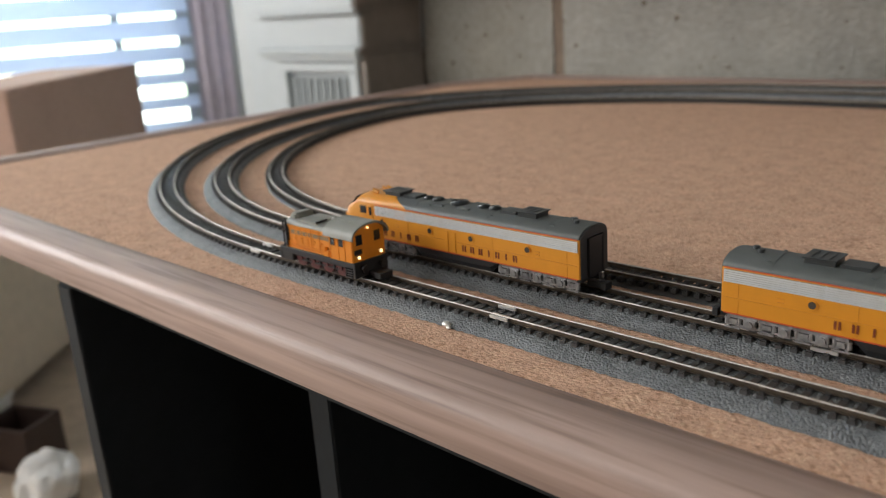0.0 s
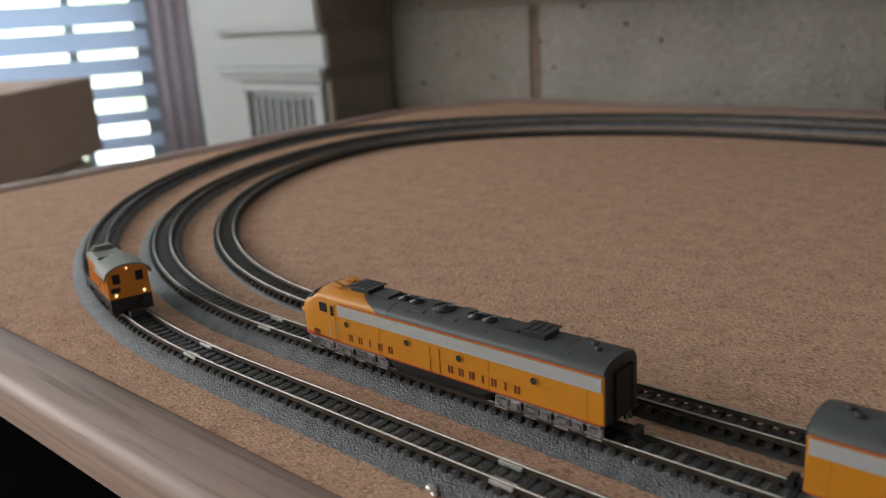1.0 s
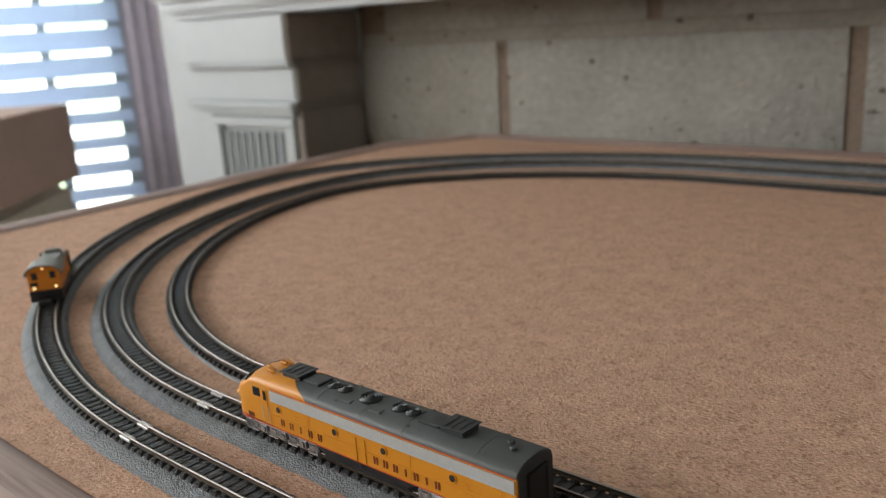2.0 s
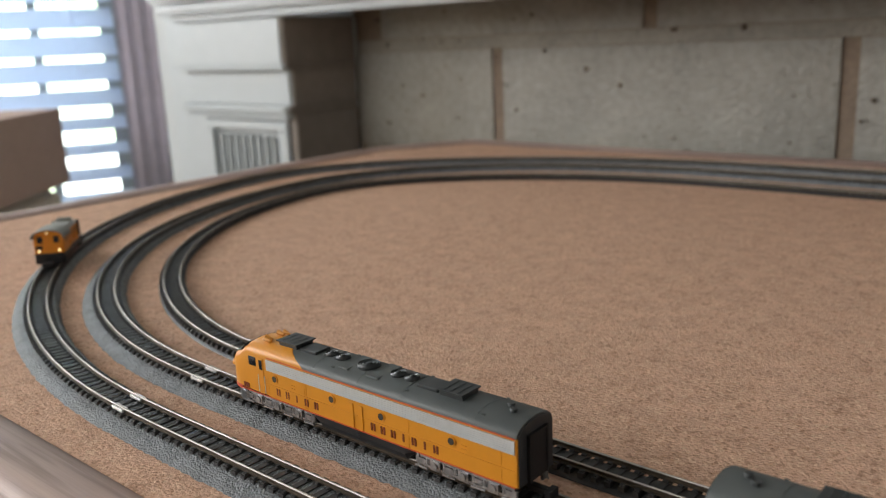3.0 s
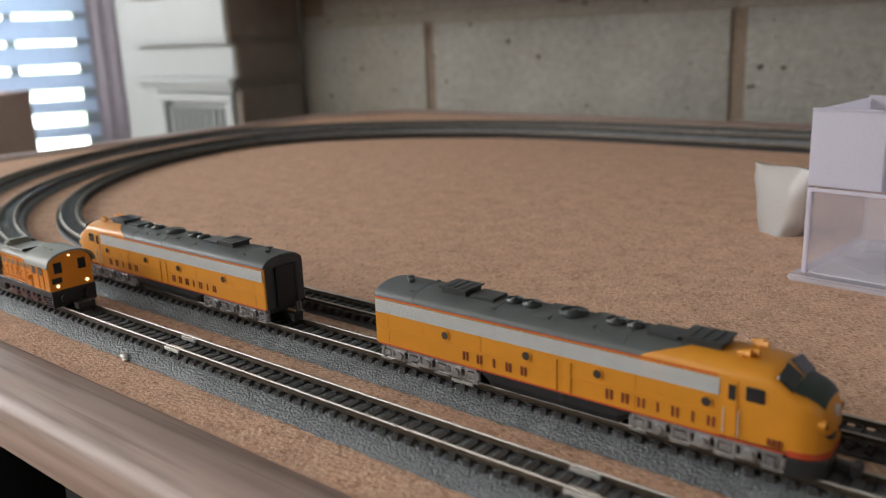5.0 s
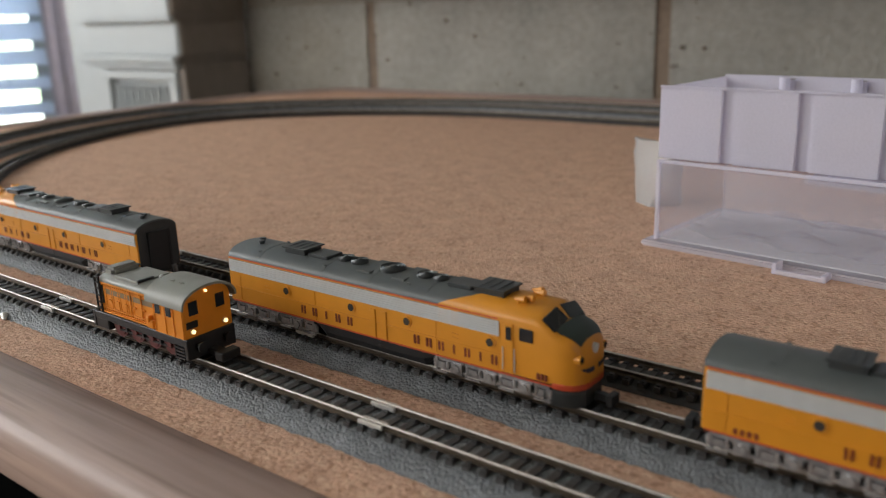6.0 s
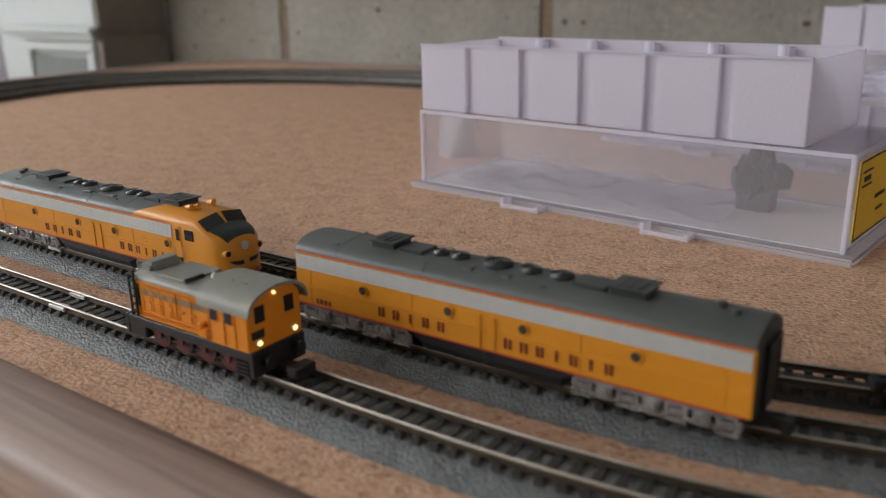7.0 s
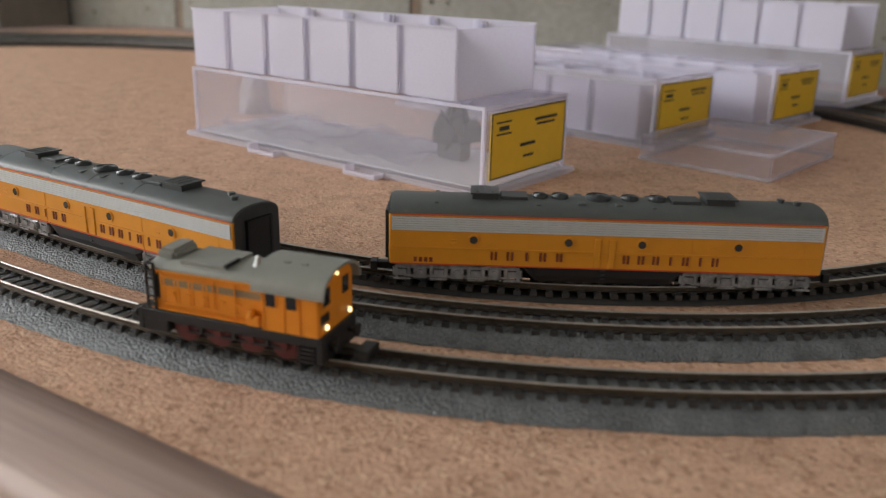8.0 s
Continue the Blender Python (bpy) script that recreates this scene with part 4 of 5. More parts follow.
    bevel(bm, 0.0002)
    P("roof_plate", bm, ROOFGREY, parent=hr)
    bm = bmesh.new()
    box(bm, -0.0028, -0.0021, -0.0062, 0.0, 0.0204, 0.0213)
    P("lifting_bar", bm, BLACK, parent=hr)
    bm = bmesh.new()
    rod(bm, (0.0035, -0.0012, 0.0201), (0.0035, -0.0012, 0.0222), 0.0015, 12, 0.0008)
    ball(bm, (0.0035, -0.0012, 0.0224), 0.0008, seg=10)
    P("exhaust_stack", bm, SILVER, "small grey exhaust stack", True, hr)
    for sd in (-1, 1):
        y = sd * HW
        def sb(bm, x0, x1, z0, z1, d):
            box(bm, x0, x1, y - sd * 0.0001, y + sd * d, z0, z1)
        bm = bmesh.new()
        sb(bm, -0.0195, 0.0084, 0.0142, 0.0160, 0.00012)
        P("grey_stripe", bm, STRIPE, "faded grey stripe along the hood", parent=hood)
        for k in range(4):
            bm = bmesh.new()
            x = -0.0192 + k * 0.0040
            for a, b, c, d2 in ((x, x + 0.0034, 0.0164, 0.0168), (x, x + 0.0034, 0.0088, 0.0092), (x, x + 0.0004, 0.0088, 0.0168), (x + 0.0030, x + 0.0034, 0.0088, 0.0168)):
                sb(bm, a, b, c, d2, 0.00016)
            P("hood_door_frame", bm, ORANGE, parent=hood)
        bm = bmesh.new()
        sb(bm, -0.0226, 0.0086, 0.0075, 0.0080, 0.0006)
        sb(bm, -0.0226, 0.0086, 0.0176, 0.0181, 0.0004)
        for k in range(26):
            x = -0.0222 + k * 0.0012
            sb(bm, x, x + 0.0005, 0.0083, 0.0087, 0.0003)
            sb(bm, x, x + 0.0005, 0.0170, 0.0174, 0.0003)
        P("rivet_strip", bm, ORANGE, parent=hood)
        bm = bmesh.new()
        box(bm, 0.0042, 0.0078, sd * HW, sd * (HW + 0.0016), 0.0076, 0.0104)
        box(bm, 0.0048, 0.0062, sd * HW, sd * (HW + 0.0020), 0.0096, 0.0118)
        bevel(bm, 0.0003)
        P("side_box", bm, ORANGE, parent=hood)
        # ladder rails at the front corner
        bm = bmesh.new()
        for x in (-0.0236, -0.0214):
            rod(bm, (x, sd * 0.0084, 0.0074), (x, sd * 0.0084, 0.0199), 0.0004, 6)
        for z in (0.0086, 0.0108, 0.0132, 0.0156, 0.0178, 0.0197):
            rod(bm, (-0.0236, sd * 0.0084, z), (-0.0214, sd * 0.0084, z), 0.00036, 6)
        rod(bm, (-0.0236, sd * 0.0084, 0.0194), (-0.0225, sd * 0.0070, 0.0205), 0.0003, 6)
        P("ladder", bm, BLACK, "black wire ladder")
        bm = bmesh.new()
        sb(bm, -0.0224, -0.0204, 0.0105, 0.0174, 0.0002)
        P("side_grille", bm, HATCH, "dark side grille", parent=hood)
        bm = bmesh.new()
        for x in (-0.0050, 0.0008):
            rod(bm, (x, sd * (HW + 0.0003), 0.0085), (x, sd * (HW + 0.0003), 0.0172), 0.00018, 5)
        rod(bm, (-0.0190, sd * (HW + 0.0006), 0.0096), (0.0040, sd * (HW + 0.0006), 0.0096), 0.00022, 6)
        P("handrail", bm, ORANGE, parent=hood)
        for k in range(5):
            bm = bmesh.new()
            sb(bm, -0.0175 + k * 0.0046, -0.0160 + k * 0.0046, 0.0120, 0.0126, 0.0005)
            P("door_latch", bm, ORANGE, parent=hood)
    bm = bmesh.new()
    box(bm, -0.0232, -0.0227, -0.0055, 0.0055, 0.0090, 0.0185)
    P("radiator_grille", bm, BLACK, parent=hood)
    # cab
    bm = bmesh.new()
    zs = 0.0186
    prof = [(-W, 0.0073), (-W, zs)] + [(-W * math.cos(math.pi * k / 10), zs + 0.0043 * math.sin(math.pi * k / 10)) for k in range(1, 10)] + [(W, zs), (W, 0.0073)]
    loft(bm, [[(x, y, z) for y, z in prof] for x in (0.0084, 0.0232)])
    cab = P("cab", bm, ORANGE, "orange driver's cab")
    bm = bmesh.new()
    outer = [(-(W + 0.0015) * math.cos(math.pi * k / 16), 0.0176 + 0.0062 * math.sin(math.pi * k / 16) ** 0.85) for k in range(17)]
    inner = [(-(W + 0.0009) * math.cos(math.pi * k / 16), 0.0173 + 0.0057 * math.sin(math.pi * k / 16) ** 0.85) for k in range(17)]
    loft(bm, [[(x, y, z) for y, z in outer + inner[::-1]] for x in (0.0066, 0.0250)])
    cr = P("cab_roof", bm, ROOFGREY, "grey-green arched cab roof", True)
    for x in (0.0120, 0.0165):
        bm = bmesh.new()
        box(bm, x, x + 0.0016, -0.0040, -0.0034, 0.0222, 0.0238)
        P("roof_rib", bm, ROOFGREY, parent=cr)
    for sd in (-1, 1):
        y = sd * W
        for x0, x1 in ((0.0098, 0.0122), (0.0150, 0.0176)):
            bm = bmesh.new()
            box(bm, x0 - 0.0003, x1 + 0.0003, y - sd * 0.0002, y + sd * 0.0002, 0.0135, 0.0180)
            fr = P("window_frame", bm, ORANGE, parent=cab)
            bm = bmesh.new()
            box(bm, x0, x1, y - sd * 0.0001, y + sd * 0.0003, 0.0138, 0.0177)
            P("side_window", bm, GLASS, "dark cab window", parent=cab)
        for x in (0.0090, 0.0222):
            bm = bmesh.new()
            for k in range(12):
                z = 0.0079 + k * 0.0009
                box(bm, x + 0.0003, x + 0.0006, y - sd * 0.0001, y + sd * 0.00018, z, z + 0.00035)
            P("rivet_row", bm, ORANGE, parent=cab)
        bm = bmesh.new()
        for x in (0.0142, 0.0182, 0.0088, 0.0226):
            box(bm, x, x + 0.0003, y - sd * 0.0001, y + sd * 0.0003, 0.0076, 0.0180)
        P("door_joint", bm, ORANGE, parent=cab)
        bm = bmesh.new()
        box(bm, 0.0234 - 0.0003, 0.0234, sd * 0.0034, sd * 0.0068, 0.0145, 0.0190)
        bevel(bm, 0.0001)
        P("end_window", bm, GLASS, "dark cab end window", parent=cab)
        bm = bmesh.new()
        disc(bm, 0.0230, sd * 0.0062, 0.0094, 0.00085, 0.0007, 16, "X")
        lamp = P("lamp_ring", bm, SILVER, parent=cab)
        bm = bmesh.new()
        disc(bm, 0.0232, sd * 0.0062, 0.0094, 0.00064, 0.0009, 14, "X")
        P("lamp_lens", bm, LAMP, "small warm glowing lamp", parent=cab)
    bm = bmesh.new()
    disc(bm, 0.0232, 0, 0.0212, 0.0004, 0.0006, 14, "X")
    P("top_lamp", bm, LAMP, "small warm glowing lamp", parent=cab)
    bm = bmesh.new()
    for k in range(3):
        box(bm, 0.0230, 0.0235, -0.0080, -0.0042 - 0.0004 * k, 0.0108 + 0.0007 * k, 0.0113 + 0.0007 * k)
    box(bm, 0.0230, 0.0234, -0.0082, -0.0040, 0.0105, 0.0127)
    P("plate_bar", bm, BLACK, "black name plate", parent=cab)
    return o


for name in TRACKS:
    build_track(name)
BED = 0.0030 + SLEEPER + RAILH
CENTRE = 0.2590
lead = e_unit(True, pose(-0.2302, CENTRE, BED, 0, 0, 180))
copy_thing(lead, pose(-0.0350, CENTRE, BED, 0, 0, 0))
booster = e_unit(False, pose(0.1320, CENTRE, BED, 0, 0, 0))
copy_thing(booster, pose(0.2765, 0.3292, 0.0020 + SLEEPER + RAILH, 0, 0, 31.0))
shunter = build_shunter()


# ---- plastic cases ----
CASE_L, CASE_D, CASE_H = 0.2120, 0.071, 0.0405


def open_shell(bm, x0, x1, y0, y1, z0, z1, th, floor_=True):
    box(bm, x0, x1, y0, y0 + th, z0, z1), box(bm, x0, x1, y1 - th, y1, z0, z1)
    box(bm, x0, x0 + th, y0 + th, y1 - th, z0, z1), box(bm, x1 - th, x1, y0 + th, y1 - th, z0, z1)
    if floor_:
        box(bm, x0 + th, x1 - th, y0 + th, y1 - th, z0, z0 + th)


def build_case(m, group="plastic model cases"):
    c = thing("plastic_case", "clear plastic model case with a yellow end label", "plastic case", group, m)
    t = 0.0014
    for q in ((0, CASE_L, 0, t), (0, CASE_L, CASE_D - t, CASE_D), (0, t, t, CASE_D - t), (CASE_L - t, CASE_L, t, CASE_D - t)):
        solid("lid_wall", *q, 0.003, CASE_H - t, CLEAR, c, bev=0.0002).visible_shadow = False
    solid("lid_top", 0, CASE_L, 0, CASE_D, CASE_H - t + 0.00005, CASE_H, CLEAR, c, bev=0.0002).visible_shadow = False
    bm = bmesh.new()
    box(bm, -0.005, CASE_L + 0.005, -0.005, CASE_D + 0.005, 0.0, 0.0028)
    bevel(bm, 0.0008, 2)
    part("base_plate", bm, CLEAREDGE, c, "clear flanged base", smooth=True)
    solid("floor_insert", t, CASE_L - t, t, CASE_D - t, 0.0029, 0.0034, CASEFLOOR, c, "milky floor insert")
    for x0, x1, y0, y1, z0, z1 in ((0, CASE_L, -0.0006, 0.0004, CASE_H - 0.0014, CASE_H + 0.0002), (CASE_L - 0.0012, CASE_L + 0.0006, -0.0006, 0.0012, 0.003, CASE_H),
                                   (CASE_L - 0.0012, CASE_L + 0.0006, CASE_D - 0.0012, CASE_D + 0.0006, 0.003, CASE_H), (CASE_L - 0.0004, CASE_L + 0.0006, 0, CASE_D, CASE_H - 0.0014, CASE_H + 0.0002),
                                   (-0.0006, 0.0012, -0.0006, 0.0012, 0.003, CASE_H)):
        solid("rim_edge", x0, x1, y0, y1, z0, z1, CLEAREDGE, c, bev=0.0003)
    for x in (0.060, 0.134):
        bm = bmesh.new()
        box(bm, x, x + 0.022, -0.0115, -0.0095, 0.0, 0.0022)
        box(bm, x, x + 0.0022, -0.0115, -0.0045, 0.0, 0.0050)
        box(bm, x + 0.0198, x + 0.022, -0.0115, -0.0045, 0.0, 0.0030)
        bevel(bm, 0.0004)
        part("clip_tab", bm, CLEAREDGE, c)
    lab = solid("label", CASE_L + 0.0007, CASE_L + 0.0012, 0.004, CASE_D - 0.003, 0.007, CASE_H - 0.003, LABEL, c, "yellow paper label with dark print")
    ring = ((0.004, CASE_D - 0.003, 0.007, 0.0076), (0.004, CASE_D - 0.003, CASE_H - 0.0036, CASE_H - 0.003), (0.004, 0.0046, 0.0076, CASE_H - 0.0036), (CASE_D - 0.0036, CASE_D - 0.003, 0.0076, CASE_H - 0.0036))
    for y0, y1, z0, z1 in ring + ((0.008, 0.020, 0.0270, 0.0278), (0.008, 0.020, 0.0325, 0.0333), (0.010, 0.018, 0.0290, 0.0310), (0.040, 0.060, 0.0305, 0.0318), (0.042, 0.058, 0.0282, 0.0292), (0.028, 0.041, 0.0195, 0.0210), (0.031, 0.040, 0.0140, 0.0152)):
        solid("printed_bar", CASE_L + 0.0013, CASE_L + 0.0015, y0, y1, z0, z1, INK, lab)
    return c


def build_tray(m):
    t = thing("plastic_tray", "frosted lilac white plastic tray with ribbed sides", "plastic tray", "plastic trays", m)
    l, d, h, th = 0.195, 0.066, 0.0320, 0.0011
    for k in range(6):
        x0, x1 = k * l / 6 + (0.0027 if k else 0), (k + 1) * l / 6 - (0.0027 if k < 5 else 0)
        for y0 in (0, d - th):
            solid("tray_panel", x0, x1, y0, y0 + th, 0, h, TRAY, t, bev=0.0004)
    for k in range(1, 6):
        x = k * l / 6
        for y0 in (0.0022, d - 0.0022 - th):
            solid("tray_rib", x - 0.0034, x + 0.0034, y0, y0 + th, 0, h - 0.0004, TRAY, t)
    for x0 in (0, l - th):
        solid("tray_end", x0, x0 + th, 0.0011, d - 0.0011, 0, h, TRAY, t)
    solid("tray_floor", th, l - th, 0.0036, d - 0.0036, 0, th, TRAY, t)
    for k in range(1, 6):
        bm = bmesh.new()
        rod(bm, (k * l / 6, d - 0.006, h - 0.006), (k * l / 6, d - 0.006, h + 0.001), 0.0024, 12)
        part("tray_peg", bm, TRAY, t)
    for y0 in (-0.0008, d - 0.0012):
        solid("tray_rim", 0, l, y0, y0 + 0.002, h, h + 0.001, TRAY, t, bev=0.0003)
    return t


case1 = pose(-0.0245, 0.4340, 0, 0, 0, -6.0)
case2 = pose(0.0026, 0.6107, 0, 0, 0, -11.0)
case3 = pose(0.0475, 0.7260, 0, 0, 0, -13.0)
case4 = pose(0.0778, 0.8254, 0.0068, 0, 0, -12.0)   # stands on the rails
for m in (case1, case2, case3, case4):
    build_case(m)
build_tray(case1 @ pose(-0.002, 0.003, CASE_H + 0.0004))
build_tray(case2 @ pose(0.004, 0.0035, 0.0032))
build_tray(case3 @ pose(0.004, 0.0035, 0.0032))
build_tray(case4 @ pose(0.008, 0.003, CASE_H + 0.0004))


def build_spare():
    bm = bmesh.new()
    for k in range(9):
        random.seed(k + 3)
        a = Matrix.Translation((random.uniform(-0.010, 0.012), random.uniform(-0.008, 0.008), 0.006 + random.uniform(0, 0.008))) @ pose(0, 0, 0, random.uniform(0, 60), random.uniform(0, 60), random.uniform(0, 90))
        box(bm, -0.006, 0.006, -0.004, 0.004, -0.003, 0.003, a)
    box(bm, -0.009, 0.008, -0.006, 0.006, 0.0, 0.006)
    bevel(bm, 0.0006)
    o = part("spare_part", bm, PART, m=case1 @ pose(0.162, 0.044, 0.0036) @ Matrix.Diagonal((0.9, 0.8, 1.5, 1.0)))
    tagged(o, "dark grey loose spare part lying in the case", "spare part")


def build_foam(m):
    bm = bmesh.new()
    bmesh.ops.create_grid(bm, x_segments=26, y_segments=8, size=0.5)
    for v in bm.verts:
        x, y = v.co.x, v.co.y
        v.co = (x * 0.186, y * 0.046, 0.026 + 0.008 * noise.noise(Vector((x * 7, y * 4, 1.3))) * (1 - abs(2 * x) ** 4) * (1 - abs(2 * y) ** 4))
    ext = bmesh.ops.extrude_face_region(bm, geom=list(bm.faces))
    for g in ext["geom"]:
        if isinstance(g, bmesh.types.BMVert):
            g.co.z = 0.0
    o = part("foam_packing", bm, FOAM, m=m, smooth=True)
    tagged(o, "white foam packing sheet inside a case", "packing")


def build_loose_lid():
    o = thing("loose_lid", "clear plastic lid lying empty on the cork", "plastic lid", m=pose(0.2155, 0.5375, 0, 0, 0, -10))
    w, d, h, t = 0.074, 0.092, 0.0125, 0.0012
    for q in ((0, w, 0, t), (0, w, d - t, d), (0, t, t, d - t), (w - t, w, t, d - t)):
        solid("lid_wall", *q, 0.0, h, CLEAR, o, bev=0.0004)
    solid("lid_top", 0, w, 0, d, h + 0.00005, h + t, CLEAR, o, bev=0.0004)
    for x0, x1, y0, y1 in ((0, w, -0.0008, 0.0008), (w - 0.0008, w + 0.0008, 0, d), (0, w, d - 0.0008, d + 0.0008), (-0.0008, 0.0008, 0, d)):
        solid("lid_edge", x0, x1, y0, y1, 0.0, 0.0018, LIDEDGE, o, bev=0.0003)
        solid("lid_edge", x0, x1, y0, y1, h - 0.0002, h + 0.0014, LIDEDGE, o, bev=0.0003)


def build_film():
    """A crumpled sheet of clear film lying in the first case."""
    bm = bmesh.new()
    bmesh.ops.create_grid(bm, x_segments=30, y_segments=10, size=0.5)
    for v in bm.verts:
        x, y = v.co.x, v.co.y
        v.co = (x * 0.15, y * 0.052, 0.006 + 0.010 * abs(noise.noise(Vector((x * 5, y * 2.5, 7)))) + 0.002 * noise.noise(Vector((x * 13, y * 6, 2))))
    low = min(v.co.z for v in bm.verts)
    for v in bm.verts:
        v.co.z -= low
    ext = bmesh.ops.extrude_face_region(bm, geom=list(bm.faces))
    for g in ext["geom"]:
        if isinstance(g, bmesh.types.BMVert):
            g.co.z += 0.0004
    o = part("plastic_film", bm, CLEAR, smooth=True, m=case1 @ pose(0.085, 0.034, 0.0036))
    tagged(o, "crumpled clear plastic film lying inside a case", "film")


WRAP, WRAP_W, WRAP_H = pose(-0.063, 0.521, 0.0, 0, 0, -38), 0.052, 0.0345


def build_wrap():
    """A stiff folded pouch of milky wrapping standing behind the first case."""
    bm = bmesh.new()
    rings = []
    for k in range(9):
        f = k / 8
        w, d = WRAP_W * (0.48 + 0.52 * f ** 0.8), 0.010 * (1 - f) ** 0.6 + 0.0012
        ring = []
        for q in range(28):
            a = 2 * math.pi * q / 28
            px, py = math.copysign(abs(math.cos(a)) ** 0.5, math.cos(a)) * w / 2, math.sin(a) * d
            n_ = noise.noise(Vector((px * 90, f * 5, 3.0 + (a > math.pi)))) * 0.0022 + noise.noise(Vector((px * 260, f * 14, 5.0))) * 0.0008
            ring.append((px + 0.006 * (1 - f), py + n_, WRAP_H * f + (0.0015 * math.sin(px * 90) if k == 8 else 0)))
        rings.append(ring)
    loft(bm, rings)
    o = part("plastic_wrap", bm, POUCH, m=WRAP, smooth=True)
    tagged(o, "crumpled milky plastic pouch standing on the cork", "wrapping")


def build_chip():
    bm = bmesh.new()
    ball(bm, (0, 0, 0.0012), 0.0016, 1.3, 1, 0.75, 8)
    ball(bm, (0.0022, -0.0012, 0.0008), 0.0010, 1.2, 1, 0.7, 8)
    o = part("white_crumb", bm, JOINER, m=pose(-0.1936, 0.2098, 0), smooth=True)
    tagged(o, "tiny white plastic crumb lying on the cork", "crumb")


build_spare(), build_loose_lid(), build_film(), build_wrap(), build_chip()
build_foam(case2 @ pose(0.102, 0.0335, 0.0045))

# ---- room clutter ----


def build_carton():
    m = pose(-2.43, 0.896, -0.240, 0, 0, -49)
    o = thing("cardboard_box", "brown cardboard box with a closed flap lid on an upholstered seat", "cardboard box", m=m)
    bm = bmesh.new()
    box(bm, -0.38, 0.38, -0.15, 0.15, 0.0, 0.220)
    bevel(bm, 0.004, 2)
    part("carton", bm, CARD, o)
    bm = bmesh.new()
    box(bm, -0.383, 0.383, -0.153, 0.153, 0.198, 0.224)
    bevel(bm, 0.004, 2)
    part("flap", bm, CARD, o)


def build_seat():
    o = thing("upholstered_bench", "beige upholstered bench beside the window", "bench", m=pose(-2.43, 0.896, FLOOR, 0, 0, -49))
    bm = bmesh.new()
    box(bm, -0.37, 1.02, -0.34, 0.13, 0.03, 0.500)
    bevel(bm, 0.03, 3)
    part("cushion", bm, SOFA, o, smooth=True)
    for x in (-0.32, 0.96):
        for y in (-0.28, 0.08):
            bm = bmesh.new()
            rod(bm, (x, y, 0), (x, y, 0.04), 0.02, 10)
            part("leg", bm, BROWN, o)


def build_bag(m, seed, s):
    bm = bmesh.new()
    bmesh.ops.create_icosphere(bm, subdivisions=4, radius=1.0)
    for v in bm.verts:
        n = noise.noise(v.co * 1.7 + Vector((seed, 0, 0))) * 0.28 + noise.noise(v.co * 5 + Vector((0, seed, 0))) * 0.10 + abs(noise.noise(v.co * 9 + Vector((0, 0, seed)))) * 0.06
        v.co = v.co * (1 + n)
        v.co.z = max(v.co.z, -0.72)
    low = min(v.co.z for v in bm.verts)
    for v in bm.verts:
        v.co = Vector((v.co.x * s, v.co.y * s, (v.co.z - low) * s))
    o = part("plastic_bag", bm, BAG, m=m, smooth=True)
    tagged(o, "crumpled white plastic carrier bag on the carpet", "plastic bag", "plastic bags")


def build_bin():
    o = thing("storage_box", "dark brown storage box standing on the carpet", "storage box", m=pose(-1.70, 0.475, FLOOR, 0, 0, 25))
    bm = bmesh.new()
    open_shell(bm, -0.06, 0.06, -0.05, 0.05, 0, 0.10, 0.008)
    bevel(bm, 0.002)
    part("shell", bm, BROWN, o)


build_carton(), build_seat(), build_bin()
build_bag(pose(-1.51, 0.446, FLOOR), 1.0, 0.055)
build_bag(pose(-2.0, 0.49, FLOOR), 4.0, 0.065)

# ---- brickwork, piece by piece ----
BPX, BPZ, JOINT = 0.4635, 0.1645, 0.019
brick_wall = thing("wall_brick", "cream painted rough brick wall with brown mortar", "brick wall", kind="structure")
solid("mortar", -1.03, 1.10, FACE + 0.006, FACE + 0.0195, FLOOR, 0.90, MORTAR, brick_wall, "brown recessed mortar")


def brick_mesh(seed):
    """A long rough block with a few pits in its face."""
    bm = bmesh.new()
    w, h = BPX - JOINT, BPZ - JOINT
    nx, nz = 16, 6
    grid = [[bm.verts.new((w * i / nx, -0.0 + 0.0022 * noise.noise(Vector((i * 0.8, k * 0.9, seed * 3.1))) + (0.003 if i in (0, nx) or k in (0, nz) else 0), h * k / nz)) for k in range(nz + 1)] for i in range(nx + 1)]
    for i in range(nx):
        for k in range(nz):
            bm.faces.new((grid[i][k], grid[i + 1][k], grid[i + 1][k + 1], grid[i][k + 1]))
    border = [e for e in bm.edges if e.is_boundary]
    ext = bmesh.ops.extrude_edge_only(bm, edges=border)
    for g in ext["geom"]:
        if isinstance(g, bmesh.types.BMVert):
            g.co.y = 0.010
    return mesh_of("brick", bm, BRICK, True)


for row in range(-4, 6):
    z = -0.0215 + row * BPZ - JOINT
    bm = bmesh.new()
    loft(bm, [[(-1.02 + 0.05 * k, FACE + 0.0028 + 0.0012 * noise.noise(Vector((k * 0.7, row, 1))), z + 0.001), (-1.02 + 0.05 * k, FACE + 0.0028 + 0.0012 * noise.noise(Vector((k * 0.7, row, 5))), z + JOINT - 0.001),
               (-1.02 + 0.05 * k, FACE + 0.007, z + JOINT - 0.001), (-1.02 + 0.05 * k, FACE + 0.007, z + 0.001)] for k in range(43)])
    part("bed_joint", bm, BEDJOINT, brick_wall, "pale painted mortar bed", smooth=True)
BRICKS = [brick_mesh(k) for k in range(4)]
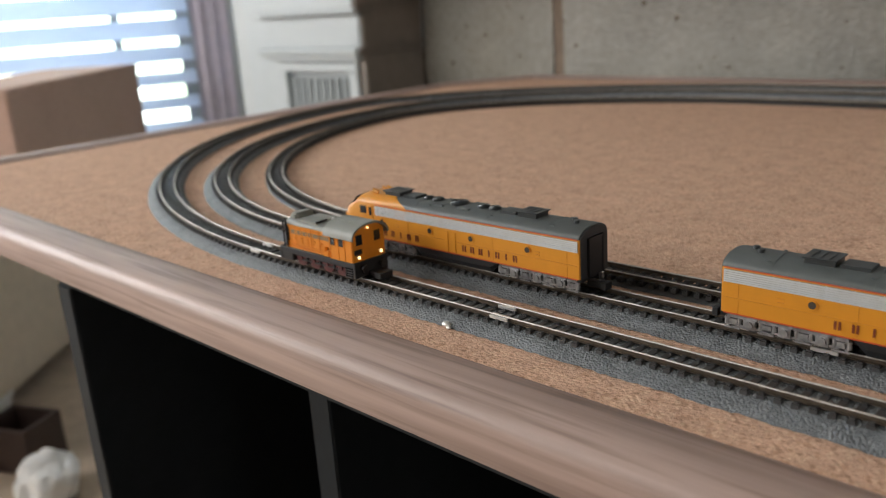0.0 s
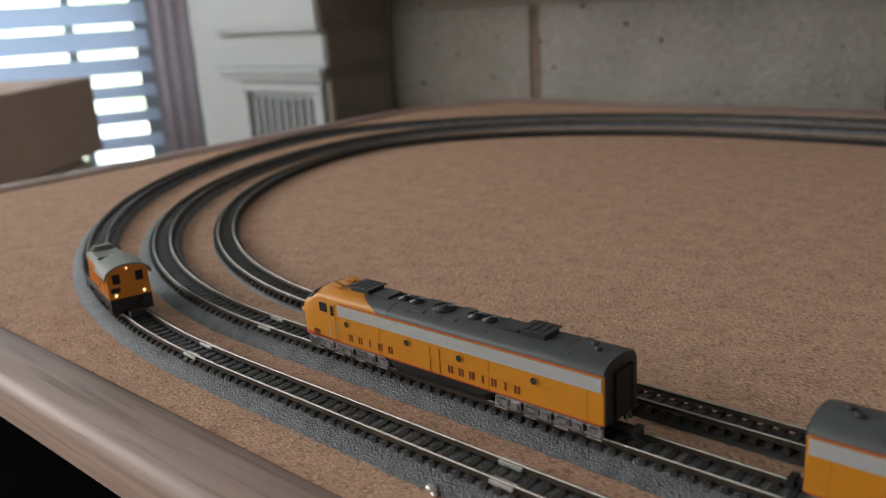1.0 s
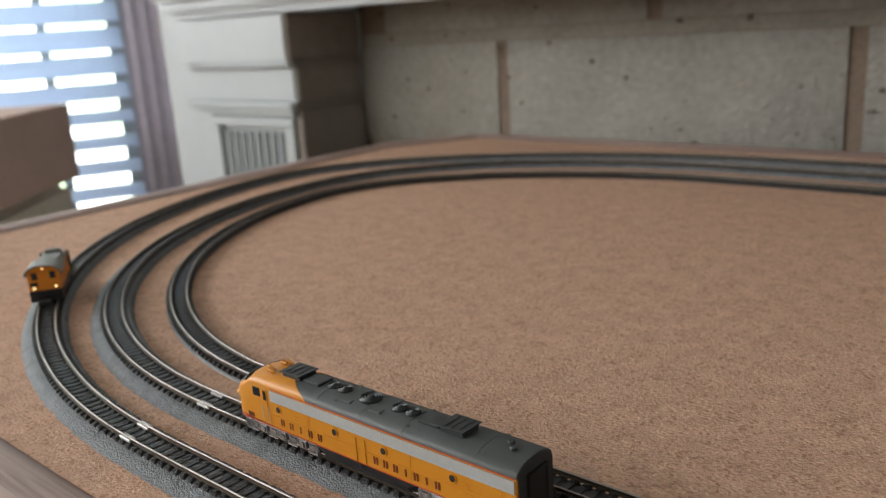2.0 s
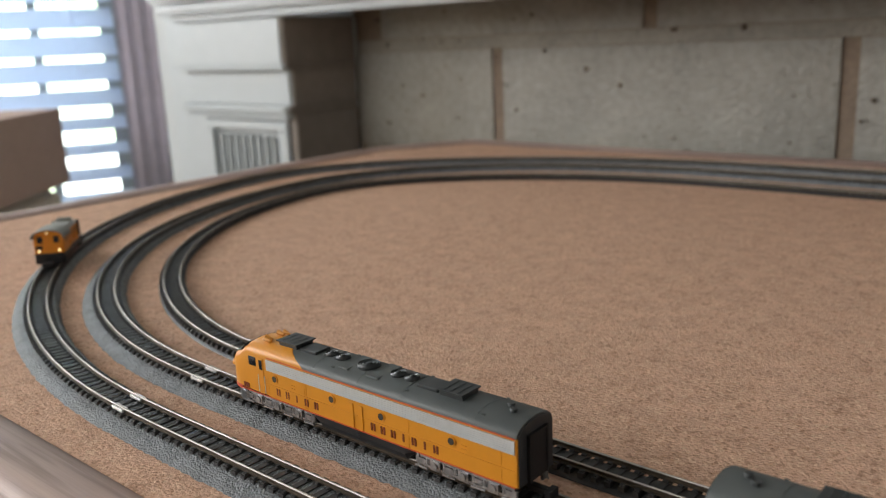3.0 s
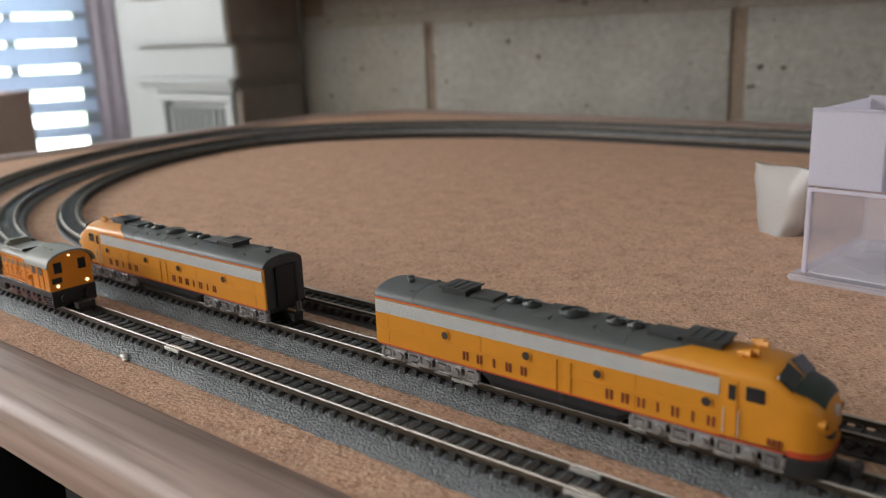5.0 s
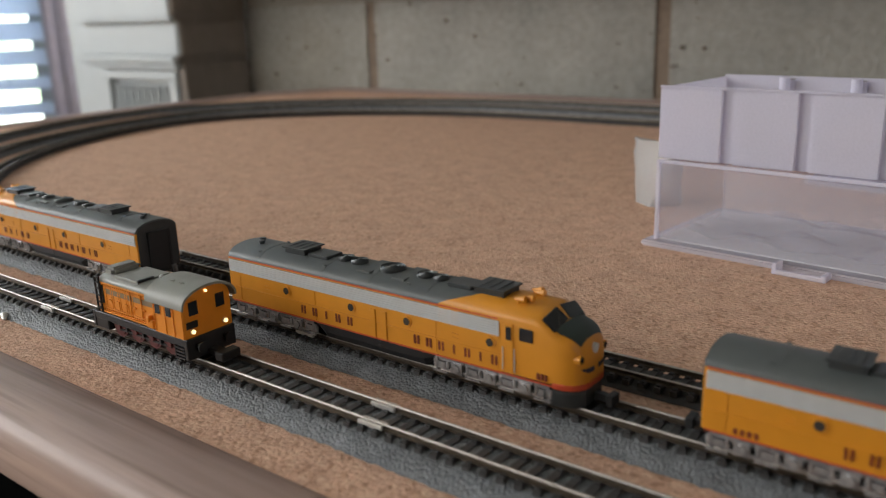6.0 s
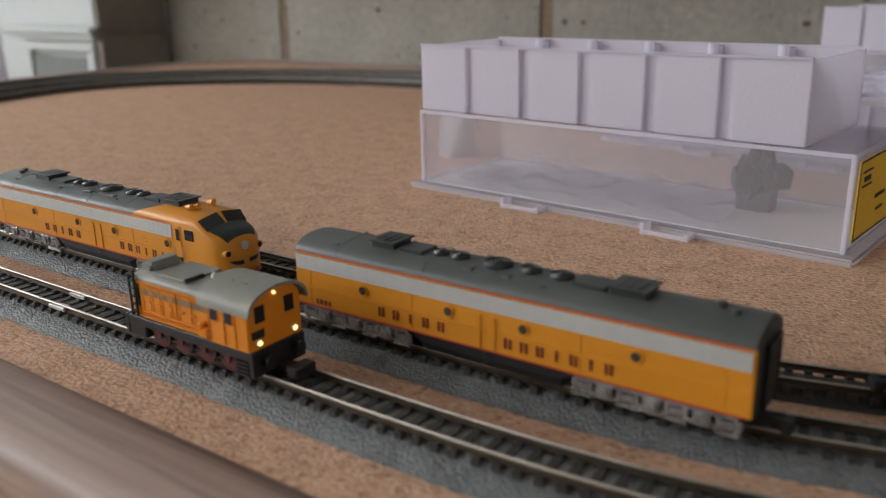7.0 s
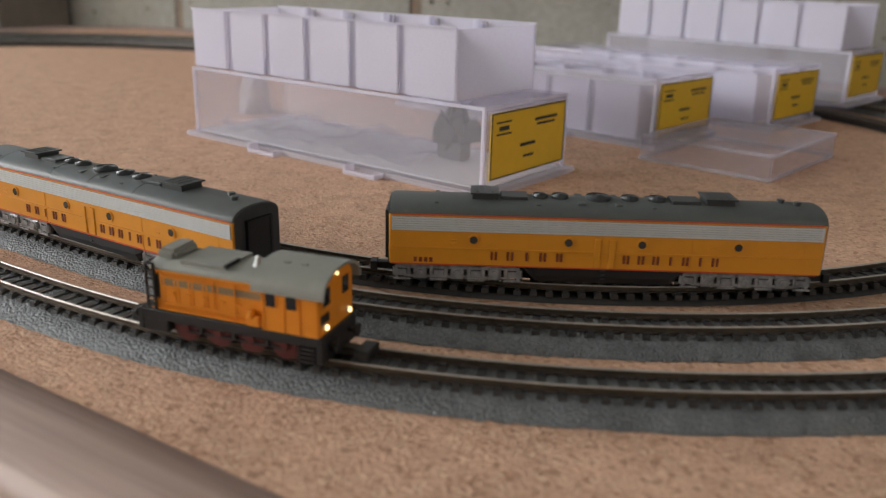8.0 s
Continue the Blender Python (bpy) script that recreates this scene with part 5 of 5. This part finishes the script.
for row in range(-4, 5):
    z = -0.0215 + row * BPZ
    shift = 0.0 if row % 2 == 0 else BPX / 2
    for col in range(-1, 5):
        x = -0.7355 + shift + (col - 0) * BPX
        if x < -1.02 and x + BPX < -1.02 or x > 1.05:
            continue
        o = new("brick", BRICKS[(row * 3 + col) % 4])
        o.parent = brick_wall
        o.matrix_basis = pose(x, FACE + 0.001 * ((row + col) % 2), z)
rng = np.random.RandomState(5)
bm = bmesh.new()
for _ in range(520):
    x, z = rng.uniform(-1.0, 1.0), rng.uniform(-0.02, 0.34)
    r = 0.0007 + 0.0030 * rng.uniform() ** 3
    wx, wz = r * rng.uniform(0.8, 1.8), r * rng.uniform(0.7, 1.3)
    rim = [bm.verts.new((x + wx * math.cos(math.pi * k / 4), FACE - 0.0002 + 0.0012, z + wz * math.sin(math.pi * k / 4))) for k in range(8)]
    mid = [bm.verts.new((x + 0.6 * wx * math.cos(math.pi * k / 4), FACE - 0.0002 - 0.35 * r, z + 0.6 * wz * math.sin(math.pi * k / 4))) for k in range(8)]
    for k in range(8):
        bm.faces.new((rim[k], rim[(k + 1) % 8], mid[(k + 1) % 8], mid[k]))
    bm.faces.new(mid)
pits = part("pitting", bm, PIT, brick_wall, "rusty pits in the brick face")
pits["kind"] = "stuff"

# ---- what moves ----
RUN = [(-0.5, 0.3255), (0.0, 0.4018), (0.5, 0.4773), (1.0, 0.5487), (1.5, 0.6265), (1.7, 0.6567), (2.1, 0.7160), (2.4, 0.7570), (2.6, 0.7700), (2.8, 0.7660), (3.0, 0.7520),
       (3.5, 0.6985), (4.0, 0.6020), (4.7, 0.4580), (5.8, 0.2685), (6.5, 0.1505), (7.0, 0.0668), (7.5, -0.0160), (8.0, -0.0947), (8.5, -0.1740)]


def run_at(t):
    k = max(i for i in range(1, len(RUN) - 2) if RUN[i][0] <= t + 1e-6 or i == 1)
    (ta, a), (tb, b), (tc, c), (td, d) = RUN[k - 1:k + 3]
    m0, m1 = (c - a) / (tc - ta), (d - b) / (td - tb)
    h, u = tc - tb, (t - tb) / (tc - tb)
    return (2 * u ** 3 - 3 * u ** 2 + 1) * b + (u ** 3 - 2 * u ** 2 + u) * h * m0 + (-2 * u ** 3 + 3 * u ** 2) * c + (u ** 3 - u ** 2) * h * m1


def motions():
    walk(shunter, [(k / 10, at_track("outer", run_at(k / 10) + 0.0175)) for k in range(81)])


motions()
